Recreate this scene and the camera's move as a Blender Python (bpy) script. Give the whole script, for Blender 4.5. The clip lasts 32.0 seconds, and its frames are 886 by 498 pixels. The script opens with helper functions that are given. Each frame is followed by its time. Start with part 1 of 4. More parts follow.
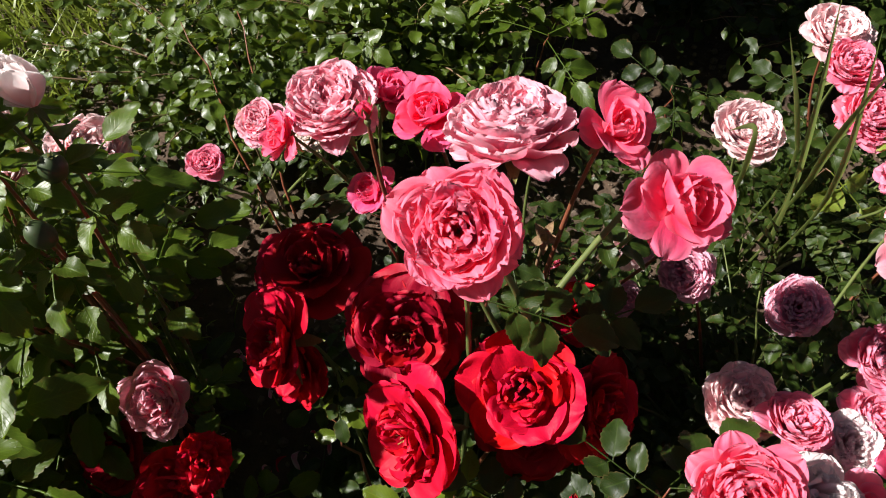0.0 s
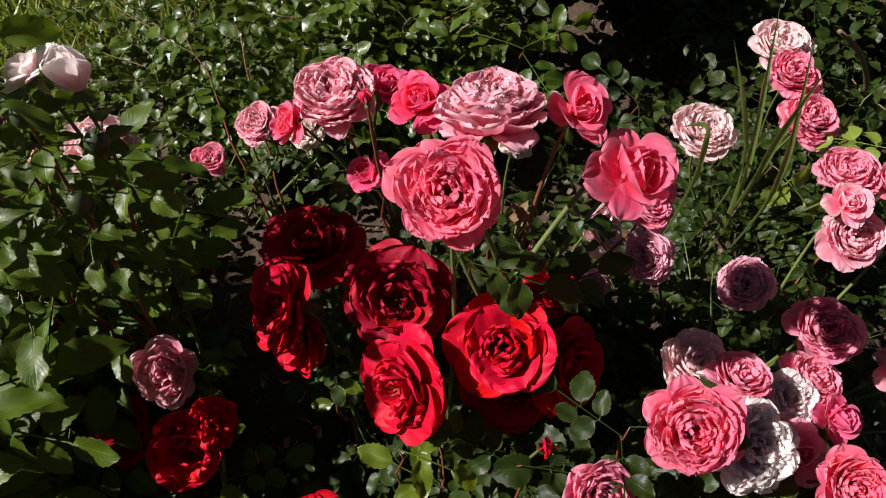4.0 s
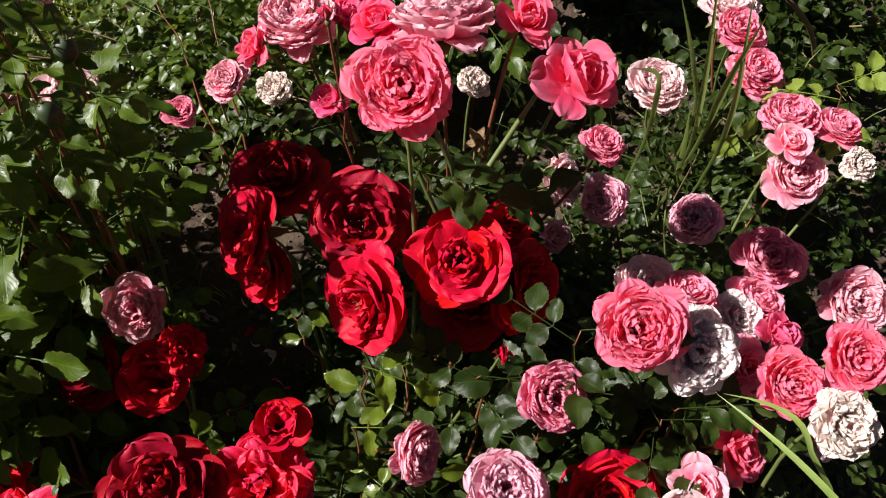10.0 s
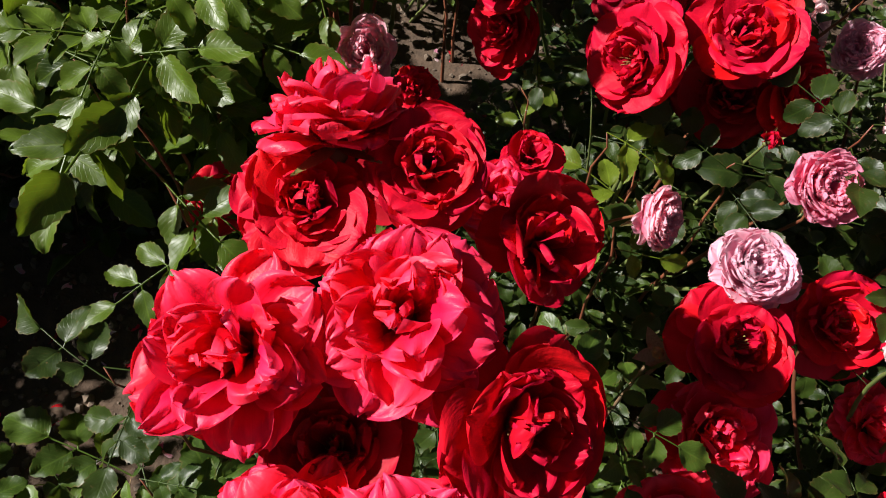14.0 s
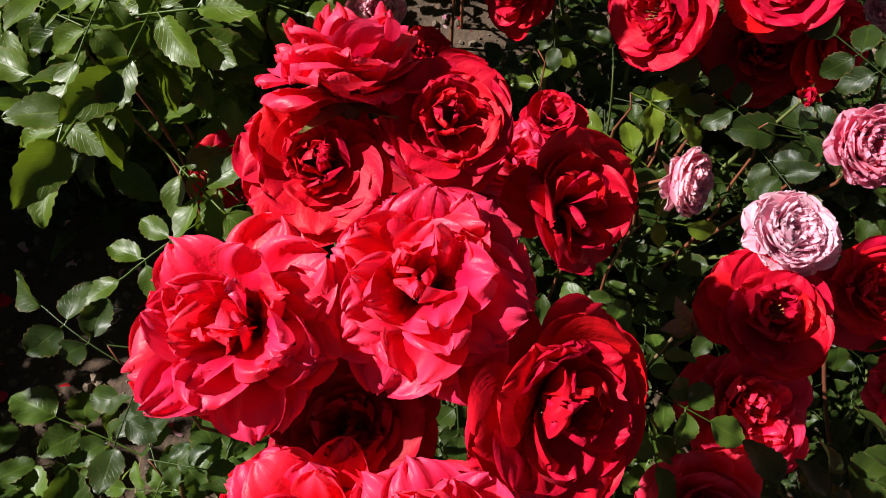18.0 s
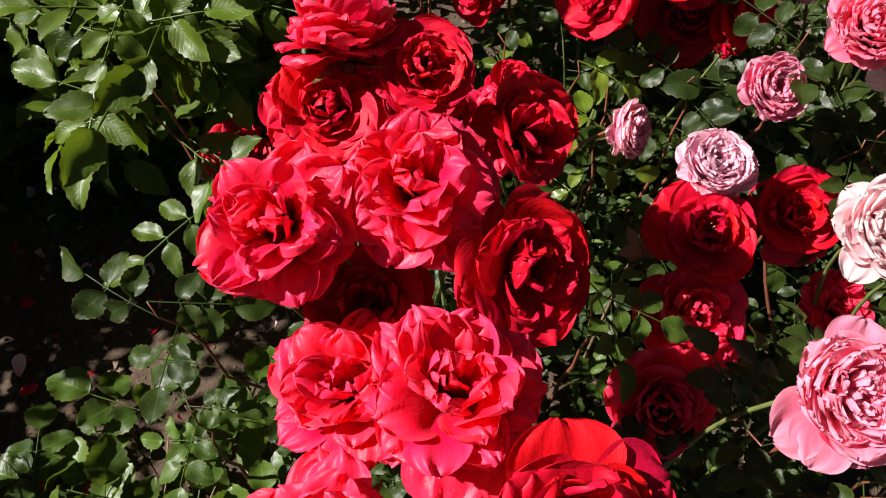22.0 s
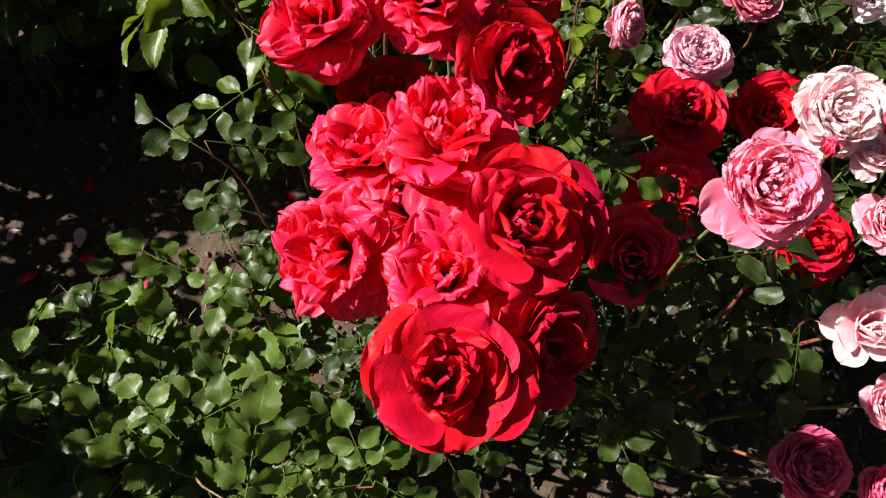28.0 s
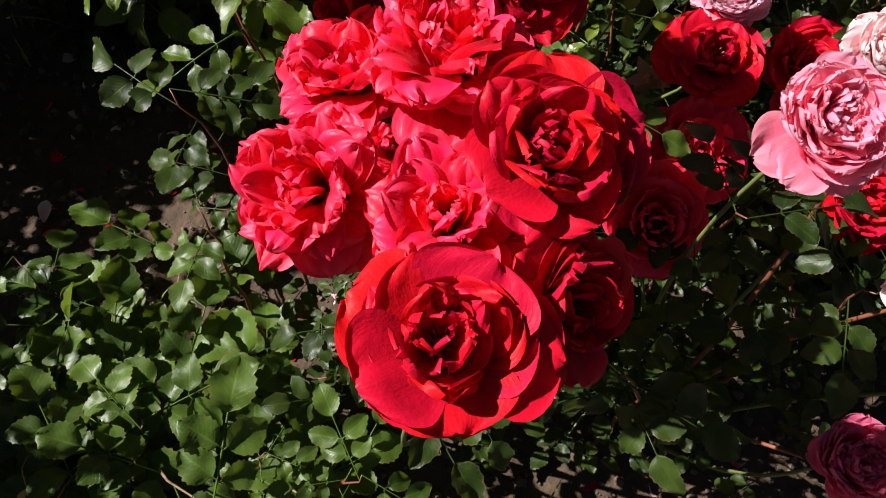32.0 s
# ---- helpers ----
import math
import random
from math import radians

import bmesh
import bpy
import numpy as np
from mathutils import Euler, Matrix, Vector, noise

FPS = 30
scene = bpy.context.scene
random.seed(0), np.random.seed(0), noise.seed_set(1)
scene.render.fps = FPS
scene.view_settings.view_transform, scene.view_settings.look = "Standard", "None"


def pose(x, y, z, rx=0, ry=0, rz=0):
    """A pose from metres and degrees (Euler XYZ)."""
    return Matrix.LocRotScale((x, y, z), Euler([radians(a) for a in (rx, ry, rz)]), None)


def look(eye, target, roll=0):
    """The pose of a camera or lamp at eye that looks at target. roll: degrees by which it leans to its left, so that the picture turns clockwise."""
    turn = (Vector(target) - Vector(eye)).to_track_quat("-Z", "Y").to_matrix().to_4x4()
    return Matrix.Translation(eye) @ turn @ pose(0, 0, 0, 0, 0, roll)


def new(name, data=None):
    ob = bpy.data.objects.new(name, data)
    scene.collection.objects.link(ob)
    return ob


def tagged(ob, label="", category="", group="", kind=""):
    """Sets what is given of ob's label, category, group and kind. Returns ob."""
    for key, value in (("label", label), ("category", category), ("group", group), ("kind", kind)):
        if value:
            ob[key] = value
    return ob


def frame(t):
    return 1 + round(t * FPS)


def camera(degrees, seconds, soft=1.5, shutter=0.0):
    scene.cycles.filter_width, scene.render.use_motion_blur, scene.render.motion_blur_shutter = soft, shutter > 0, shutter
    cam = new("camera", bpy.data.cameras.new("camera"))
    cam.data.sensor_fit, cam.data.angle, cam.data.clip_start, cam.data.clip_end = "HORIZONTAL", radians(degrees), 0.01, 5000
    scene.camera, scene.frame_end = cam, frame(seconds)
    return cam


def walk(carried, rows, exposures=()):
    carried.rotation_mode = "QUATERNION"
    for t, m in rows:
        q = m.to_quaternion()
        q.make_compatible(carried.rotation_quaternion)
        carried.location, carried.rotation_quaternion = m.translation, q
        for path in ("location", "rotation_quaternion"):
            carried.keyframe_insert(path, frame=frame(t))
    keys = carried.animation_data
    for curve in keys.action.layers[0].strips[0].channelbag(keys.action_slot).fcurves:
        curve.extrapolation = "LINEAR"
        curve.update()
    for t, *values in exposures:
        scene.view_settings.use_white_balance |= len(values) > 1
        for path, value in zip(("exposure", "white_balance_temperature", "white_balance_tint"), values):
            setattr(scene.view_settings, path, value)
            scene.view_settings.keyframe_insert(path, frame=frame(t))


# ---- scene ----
cam = camera(65.2, 32.0, soft=1.1)
METRES, EYE, TILT, LEAN, TURN = 1.1, 1.10, -60.0, 0.0, 0.0
EXPOSURE = 1.21
ROWS = [
    (0.0, 0.0, 0.0, 0.0, 0.0, 0.0, -0.0),
    (0.5, 0.0002, 0.0015, -0.0036, -0.02, -0.28, -0.45),
    (1.0, 0.0032, 0.002, -0.0056, -0.2, -0.64, -0.22),
    (1.5, 0.0027, -0.0006, -0.0078, -0.43, -0.56, -0.04),
    (2.0, -0.0031, -0.0133, -0.0105, -0.84, -0.06, -0.13),
    (2.5, -0.009, -0.0333, -0.0165, -1.3, 0.87, -0.21),
    (3.0, -0.0069, -0.0475, -0.0244, -1.6, 1.41, 0.0),
    (3.5, -0.0081, -0.0582, -0.032, -1.68, 1.7, 0.08),
    (5.5, -0.0056, -0.0994, -0.0778, -2.45, 2.43, 0.55),
    (6.0, -0.0028, -0.1077, -0.0941, -2.75, 2.72, 0.78),
    (6.5, -0.0041, -0.1125, -0.11, -2.84, 2.95, 0.91),
    (7.0, -0.0027, -0.108, -0.1223, -2.56, 2.95, 0.79),
    (7.5, -0.0003, -0.0985, -0.13, -2.55, 2.85, 0.67),
    (8.0, 0.0009, -0.0962, -0.1292, -2.76, 2.9, 0.5),
    (8.5, -0.0001, -0.0942, -0.1283, -3.03, 2.86, 0.62),
    (9.0, -0.0011, -0.093, -0.1248, -3.29, 2.97, 0.53),
    (9.5, 0.0033, -0.0935, -0.1248, -3.49, 3.02, 0.67),
    (10.0, 0.0053, -0.0923, -0.1229, -3.61, 3.04, 0.84),
    (10.5, 0.0072, -0.0892, -0.1196, -3.57, 3.11, 0.91),
    (11.0, 0.0035, -0.0935, -0.1214, -3.49, 3.15, 0.85),
    (11.5, -0.0044, -0.1003, -0.1275, -3.53, 3.26, 0.75),
    (12.0, -0.0287, -0.1017, -0.1441, -2.64, 2.88, -1.36),
    (12.5, -0.0588, -0.0951, -0.1936, -0.19, 2.38, -5.78),
    (13.0, -0.0838, -0.09, -0.2446, 1.39, 0.34, -8.33),
    (13.5, -0.1084, -0.0791, -0.2747, 2.47, -1.53, -10.65),
    (14.0, -0.1208, -0.0674, -0.2885, 2.92, -2.87, -11.35),
    (14.5, -0.1219, -0.0589, -0.2928, 3.33, -3.58, -11.04),
    (15.0, -0.1252, -0.0499, -0.2951, 3.59, -4.13, -11.24),
    (15.5, -0.1283, -0.0459, -0.2976, 3.67, -4.47, -10.87),
    (17.5, -0.1302, -0.0424, -0.2972, 3.47, -4.76, -10.72),
    (18.0, -0.1276, -0.0411, -0.2968, 3.48, -4.93, -10.62),
    (18.5, -0.1316, -0.0452, -0.3, 3.49, -4.98, -10.56),
    (19.0, -0.1323, -0.0482, -0.3009, 3.58, -4.97, -10.07),
    (19.5, -0.1284, -0.0495, -0.3026, 3.78, -4.9, -9.98),
    (20.0, -0.1279, -0.0557, -0.3067, 3.63, -4.99, -9.44),
    (20.5, -0.1324, -0.0746, -0.3135, 3.31, -4.89, -8.35),
    (21.0, -0.1347, -0.0966, -0.3203, 3.06, -4.39, -7.95),
    (21.5, -0.1301, -0.1162, -0.3268, 2.17, -3.76, -7.28),
    (22.0, -0.117, -0.1347, -0.3439, 1.89, -3.52, -6.59),
    (22.5, -0.0737, -0.1532, -0.3637, 5.58, -4.65, -10.29),
    (23.0, -0.0227, -0.1917, -0.3833, 9.87, -4.57, -18.2),
    (23.5, -0.0024, -0.2122, -0.4019, 12.82, -5.02, -22.11),
    (24.0, -0.007, -0.2222, -0.4195, 13.64, -5.18, -24.86),
    (24.5, -0.0331, -0.2364, -0.4475, 13.01, -5.11, -23.75),
    (25.0, -0.0629, -0.2474, -0.4682, 11.09, -4.98, -20.25),
    (25.5, -0.0802, -0.2478, -0.4754, 8.12, -4.41, -16.85),
    (26.0, -0.0795, -0.249, -0.4822, 5.96, -4.0, -13.5),
    (26.5, -0.0782, -0.2487, -0.4803, 4.69, -3.67, -11.96),
    (28.5, -0.073, -0.2379, -0.4675, 4.62, -3.78, -10.76),
    (29.0, -0.0735, -0.2362, -0.4669, 4.63, -3.75, -10.77),
    (29.5, -0.0766, -0.2384, -0.4656, 4.54, -3.63, -10.76),
    (30.0, -0.0769, -0.2405, -0.4703, 4.39, -3.46, -10.5),
    (30.5, -0.0737, -0.2438, -0.4654, 4.22, -3.56, -9.94),
    (31.0, -0.0726, -0.2289, -0.4716, 3.94, -3.67, -9.58),
    (31.5, -0.0705, -0.1959, -0.4947, 3.86, -3.51, -9.67),
    (32.0, -0.0754, -0.1618, -0.503, 4.13, -3.96, -11.15),
]
walk(cam, [(t, pose(0, 0, EYE, TILT, LEAN, TURN) @ pose(METRES * x, METRES * y, METRES * z, 90 + pitch, roll, yaw)) for t, x, y, z, yaw, pitch, roll in ROWS], exposures=[(t, EXPOSURE + e) for t, e in ((0.0, -0.08), (1.0, -0.36), (3.0, -0.54), (6.0, -0.52), (8.0, -0.28), (12.0, -0.20), (14.0, -0.12), (20.0, -0.06), (23.0, 0.11), (24.0, 0.20), (30.0, 0.09), (32.0, -0.07))])

# ---- world, sun, exposure ----
SUN_AZ, SUN_EL = 180.0, 41.0            # degrees: azimuth from +x towards +y, height above the horizon
to_sun = Vector((math.cos(radians(SUN_AZ)) * math.cos(radians(SUN_EL)), math.sin(radians(SUN_AZ)) * math.cos(radians(SUN_EL)), math.sin(radians(SUN_EL))))
world = bpy.data.worlds.new("sky")
scene.world = world
world.use_nodes = True
wn, wl = world.node_tree.nodes, world.node_tree.links
sky = wn.new("ShaderNodeTexSky")
sky.sky_type, sky.sun_disc = "NISHITA", False
sky.sun_elevation, sky.sun_rotation = radians(SUN_EL), radians(90 - SUN_AZ)
wl.new(sky.outputs[0], wn["Background"].inputs[0])
wn["Background"].inputs[1].default_value = 0.012
sun = new("sun", bpy.data.lights.new("sun", "SUN"))
sun.data.energy, sun.data.angle, sun.data.color = 5.0, radians(0.53), (1.0, 0.965, 0.925)
sun.matrix_world = look(to_sun * 20, (0, 0, 0))


# ---- materials ----
def material(name):
    m = bpy.data.materials.new(name)
    m.use_nodes = True
    return m, m.node_tree.nodes, m.node_tree.links, m.node_tree.nodes["Principled BSDF"], m.node_tree.nodes["Material Output"]


def value_node(n, op, a, b=0.5):
    k = n.new("ShaderNodeMath")
    k.operation = op
    for i, q in enumerate((a, b)):
        if isinstance(q, (int, float)):
            k.inputs[i].default_value = q
        else:
            n.id_data.links.new(q, k.inputs[i])
    return k.outputs[0]


def mix_colour(n, fac, a, b, blend="MIX"):
    k = n.new("ShaderNodeMix")
    k.data_type, k.blend_type = "RGBA", blend
    for sock, q in ((k.inputs[0], fac), (k.inputs[6], a), (k.inputs[7], b)):
        if isinstance(q, (int, float)):
            sock.default_value = q
        elif isinstance(q, tuple):
            sock.default_value = (*q, 1)
        else:
            n.id_data.links.new(q, sock)
    return k.outputs[2]


def scaled(n, src, x, y, z):
    k = n.new("ShaderNodeMapping")
    k.inputs["Scale"].default_value = (x, y, z)
    n.id_data.links.new(src, k.inputs[0])
    return k.outputs[0]


def noise_of(n, vec, size, detail=3.0, rough=0.55):
    k = n.new("ShaderNodeTexNoise")
    k.inputs["Scale"].default_value, k.inputs["Detail"].default_value, k.inputs["Roughness"].default_value = size, detail, rough
    if vec is not None:
        n.id_data.links.new(vec, k.inputs["Vector"])
    return k.outputs[0]


def ramp(n, src, lo, hi):
    k = n.new("ShaderNodeMapRange")
    k.inputs[1].default_value, k.inputs[2].default_value = lo, hi
    n.id_data.links.new(src, k.inputs[0])
    return k.outputs[0]


def petal_material(name, claw, blade, edge, edge_width=0.5, glow=0.42, rough=0.52, sheen=0.05, speck=0.0, gloss=0.2):
    """Petal tissue: claw colour at the foot, blade colour, a paler worn rim that also paints in the reds' edge
    highlights, fine veins, light shining through.
    """
    m, n, l, bsdf, out = material(name)
    uv = n.new("ShaderNodeUVMap").outputs[0]
    sep = n.new("ShaderNodeSeparateXYZ")
    l.new(uv, sep.inputs[0])
    side = value_node(n, "ABSOLUTE", value_node(n, "SUBTRACT", value_node(n, "MULTIPLY", sep.outputs[0], 2.0), 1.0))
    along = sep.outputs[1]
    info = n.new("ShaderNodeObjectInfo")
    island = n.new("ShaderNodeNewGeometry").outputs["Random Per Island"]
    chance = value_node(n, "FRACT", value_node(n, "ADD", info.outputs["Random"], island))
    obj = n.new("ShaderNodeTexCoord").outputs["Object"]
    blot = noise_of(n, obj, 5.0, 4)
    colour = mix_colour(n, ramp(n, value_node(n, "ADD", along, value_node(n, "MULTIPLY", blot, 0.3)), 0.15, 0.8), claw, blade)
    rim = value_node(n, "MAXIMUM", side, along)
    rim = ramp(n, value_node(n, "ADD", rim, value_node(n, "MULTIPLY", blot, 0.25)), 1.0 - edge_width * 0.5, 1.18)
    colour = mix_colour(n, rim, colour, edge)
    veins = noise_of(n, scaled(n, uv, 34, 2.2, 1), 1.0, 2)
    colour = mix_colour(n, value_node(n, "MULTIPLY", ramp(n, veins, 0.45, 0.75), 0.13), colour, claw)
    if speck:
        spots = ramp(n, noise_of(n, obj, 38.0, 2), 0.70, 0.78)
        colour = mix_colour(n, value_node(n, "MULTIPLY", spots, speck), colour, edge)
    hsv = n.new("ShaderNodeHueSaturation")
    l.new(colour, hsv.inputs["Color"])
    k = value_node(n, "ADD", value_node(n, "MULTIPLY", chance, 0.24), 0.88)
    l.new(k, hsv.inputs["Value"])
    l.new(value_node(n, "ADD", value_node(n, "MULTIPLY", chance, 0.010), 0.490), hsv.inputs["Hue"])
    l.new(hsv.outputs[0], bsdf.inputs["Base Color"])
    l.new(value_node(n, "ADD", value_node(n, "MULTIPLY", blot, 0.2), rough - 0.1), bsdf.inputs["Roughness"])
    bsdf.inputs["Specular IOR Level"].default_value = gloss
    bsdf.inputs["Sheen Weight"].default_value = sheen
    bsdf.inputs["Sheen Roughness"].default_value = 0.4
    bsdf.inputs["Sheen Tint"].default_value = (*[0.5 + 0.5 * c for c in edge], 1)
    bump = n.new("ShaderNodeBump")
    bump.inputs["Strength"].default_value, bump.inputs["Distance"].default_value = 0.22, 0.0012
    l.new(value_node(n, "ADD", veins, value_node(n, "MULTIPLY", noise_of(n, obj, 13.0, 3), 1.6)), bump.inputs["Height"])
    l.new(bump.outputs[0], bsdf.inputs["Normal"])
    tr = n.new("ShaderNodeBsdfTranslucent")
    l.new(hsv.outputs[0], tr.inputs[0])
    mix = n.new("ShaderNodeMixShader")
    mix.inputs[0].default_value = glow
    l.new(bsdf.outputs[0], mix.inputs[1]), l.new(tr.outputs[0], mix.inputs[2]), l.new(mix.outputs[0], out.inputs[0])
    return m


PETAL = {
    "pink": petal_material("petal_pink", (0.90, 0.060, 0.140), (0.95, 0.105, 0.205), (0.97, 0.290, 0.390), 0.5, 0.50),
    "hot": petal_material("petal_hot_pink", (0.88, 0.040, 0.114), (0.94, 0.065, 0.166), (0.96, 0.160, 0.291), 0.5, 0.46),
    "rose": petal_material("petal_deep_pink", (0.76, 0.045, 0.135), (0.86, 0.090, 0.228), (0.91, 0.220, 0.363), 0.5, 0.46),
    "coral": petal_material("petal_coral", (0.92, 0.110, 0.197), (0.95, 0.220, 0.343), (0.97, 0.400, 0.508), 0.5, 0.46),
    "pinkpale": petal_material("petal_pale_rim", (0.88, 0.060, 0.156), (0.94, 0.250, 0.373), (0.97, 0.62, 0.67), 0.65, 0.46),
    "blush": petal_material("petal_blush", (0.90, 0.300, 0.477), (0.94, 0.560, 0.591), (0.97, 0.80, 0.78), 0.6, 0.46),
    "white": petal_material("petal_white_blush", (0.88, 0.580, 0.556), (0.93, 0.80, 0.80), (0.96, 0.92, 0.90), 0.6, 0.46),
    "mauve": petal_material("petal_mauve", (0.70, 0.140, 0.280), (0.88, 0.420, 0.560), (0.93, 0.58, 0.66), 0.6, 0.46),
    "mauvepink": petal_material("petal_mauve_pink", (0.74, 0.060, 0.166), (0.90, 0.190, 0.321), (0.94, 0.400, 0.508), 0.5, 0.46),
    "lilac": petal_material("petal_lilac_white", (0.72, 0.380, 0.450), (0.88, 0.72, 0.74), (0.94, 0.88, 0.86), 0.6, 0.46),
    "faded": petal_material("petal_faded_cream", (0.66, 0.300, 0.343), (0.86, 0.660, 0.583), (0.90, 0.82, 0.74), 0.6, 0.30, speck=0.5),
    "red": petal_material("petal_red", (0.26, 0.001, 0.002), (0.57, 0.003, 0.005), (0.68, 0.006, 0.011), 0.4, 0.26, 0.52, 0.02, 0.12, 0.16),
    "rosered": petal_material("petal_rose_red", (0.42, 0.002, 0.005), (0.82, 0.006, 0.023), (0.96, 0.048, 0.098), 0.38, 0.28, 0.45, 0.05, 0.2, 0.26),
    # the red again with shade put into its colour, for shaded roses
    "shadedred": petal_material("petal_shaded_red", (0.15, 0.001, 0.002), (0.32, 0.002, 0.005), (0.42, 0.005, 0.010), 0.4, 0.22, 0.55, 0.0, 0.0, 0.2),
}
PETAL["pinkbud"], PETAL["redbud"] = PETAL["hot"], PETAL["red"]


def leaf_material(name, dark, light, through_colour, rough=0.34, glow=0.3, gloss=0.5):
    """Rose leaf: midrib and side veins from the blade's own layout, mottled green, waxy."""
    m, n, l, bsdf, out = material(name)
    uv = n.new("ShaderNodeUVMap").outputs[0]
    sep = n.new("ShaderNodeSeparateXYZ")
    l.new(uv, sep.inputs[0])
    side = value_node(n, "ABSOLUTE", value_node(n, "SUBTRACT", value_node(n, "MULTIPLY", sep.outputs[0], 2.0), 1.0))
    slant = value_node(n, "SUBTRACT", value_node(n, "MULTIPLY", sep.outputs[1], 9.0), value_node(n, "MULTIPLY", side, 3.2))
    wave = value_node(n, "ABSOLUTE", value_node(n, "SUBTRACT", value_node(n, "FRACT", slant), 0.5))
    vein = value_node(n, "MAXIMUM", ramp(n, wave, 0.09, 0.0), ramp(n, side, 0.09, 0.02))
    info = n.new("ShaderNodeObjectInfo")
    geo = n.new("ShaderNodeNewGeometry")
    obj = n.new("ShaderNodeTexCoord").outputs["Object"]
    mottle = noise_of(n, obj, 90.0, 4)
    mixv = value_node(n, "ADD", value_node(n, "MULTIPLY", mottle, 0.5), value_node(n, "MULTIPLY", value_node(n, "ADD", info.outputs["Random"], geo.outputs["Random Per Island"]), 0.38))
    colour = mix_colour(n, ramp(n, mixv, 0.2, 0.95), dark, light)
    colour = mix_colour(n, value_node(n, "MULTIPLY", vein, 0.30), colour, tuple(min(1, 1.6 * c) for c in light))
    spots = value_node(n, "MULTIPLY", ramp(n, noise_of(n, obj, 260.0, 2), 0.68, 0.76), 0.55)
    colour = mix_colour(n, spots, colour, (0.16, 0.10, 0.04))
    rimspot = value_node(n, "MULTIPLY", ramp(n, value_node(n, "ADD", side, value_node(n, "MULTIPLY", mottle, 0.5)), 1.16, 1.32), 0.6)
    colour = mix_colour(n, rimspot, colour, (0.18, 0.11, 0.04))
    l.new(colour, bsdf.inputs["Base Color"])
    l.new(value_node(n, "ADD", value_node(n, "MULTIPLY", mottle, 0.25), rough - 0.12), bsdf.inputs["Roughness"])
    bsdf.inputs["Specular IOR Level"].default_value = gloss
    bump = n.new("ShaderNodeBump")
    bump.inputs["Strength"].default_value, bump.inputs["Distance"].default_value = 0.32, 0.0010
    l.new(value_node(n, "SUBTRACT", value_node(n, "MULTIPLY", noise_of(n, obj, 90.0, 3), 0.8), value_node(n, "MULTIPLY", vein, 0.45)), bump.inputs["Height"])
    l.new(bump.outputs[0], bsdf.inputs["Normal"])
    tr = n.new("ShaderNodeBsdfTranslucent")
    l.new(mix_colour(n, 0.5, colour, through_colour), tr.inputs[0])
    mix = n.new("ShaderNodeMixShader")
    mix.inputs[0].default_value = glow
    l.new(bsdf.outputs[0], mix.inputs[1]), l.new(tr.outputs[0], mix.inputs[2]), l.new(mix.outputs[0], out.inputs[0])
    return m


LEAF = {
    "olive": leaf_material("leaf_olive", (0.008, 0.022, 0.002), (0.090, 0.142, 0.011), (0.30, 0.42, 0.02), 0.40, 0.34, 0.36),
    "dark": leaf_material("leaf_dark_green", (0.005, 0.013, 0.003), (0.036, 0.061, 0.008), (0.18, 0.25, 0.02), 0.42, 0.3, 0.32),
    "fresh": leaf_material("leaf_fresh_green", (0.008, 0.024, 0.003), (0.085, 0.140, 0.018), (0.28, 0.40, 0.03), 0.42, 0.3, 0.34),
    "bg": leaf_material("leaf_shrub_green", (0.008, 0.022, 0.003), (0.070, 0.110, 0.009), (0.30, 0.38, 0.02), 0.34),
    "spring": leaf_material("leaf_spring_green", (0.055, 0.085, 0.008), (0.150, 0.205, 0.018), (0.42, 0.50, 0.04), 0.30, 0.4),
    "lime": leaf_material("leaf_lime", (0.13, 0.19, 0.025), (0.26, 0.33, 0.05), (0.40, 0.46, 0.06), 0.45, 0.4),
    "yellow": leaf_material("leaf_yellow", (0.40, 0.30, 0.04), (0.58, 0.46, 0.08), (0.6, 0.5, 0.1), 0.5),
}


def plain_material(name, a, b, size, rough=0.6, bump_d=0.001, glow=0.0):
    m, n, l, bsdf, out = material(name)
    obj = n.new("ShaderNodeTexCoord").outputs["Object"]
    info = n.new("ShaderNodeObjectInfo")
    f = noise_of(n, obj, size, 5)
    g = noise_of(n, obj, size * 0.13, 3)
    fac = ramp(n, value_node(n, "ADD", value_node(n, "MULTIPLY", f, 0.6), value_node(n, "ADD", value_node(n, "MULTIPLY", g, 0.5), value_node(n, "MULTIPLY", info.outputs["Random"], 0.15))), 0.35, 0.85)
    l.new(mix_colour(n, fac, a, b), bsdf.inputs["Base Color"])
    bsdf.inputs["Roughness"].default_value = rough
    bump = n.new("ShaderNodeBump")
    bump.inputs["Strength"].default_value, bump.inputs["Distance"].default_value = 0.6, bump_d
    l.new(f, bump.inputs["Height"]), l.new(bump.outputs[0], bsdf.inputs["Normal"])
    if glow:
        tr = n.new("ShaderNodeBsdfTranslucent")
        tr.inputs[0].default_value = (*b, 1)
        mix = n.new("ShaderNodeMixShader")
        mix.inputs[0].default_value = glow
        l.new(bsdf.outputs[0], mix.inputs[1]), l.new(tr.outputs[0], mix.inputs[2]), l.new(mix.outputs[0], out.inputs[0])
    return m


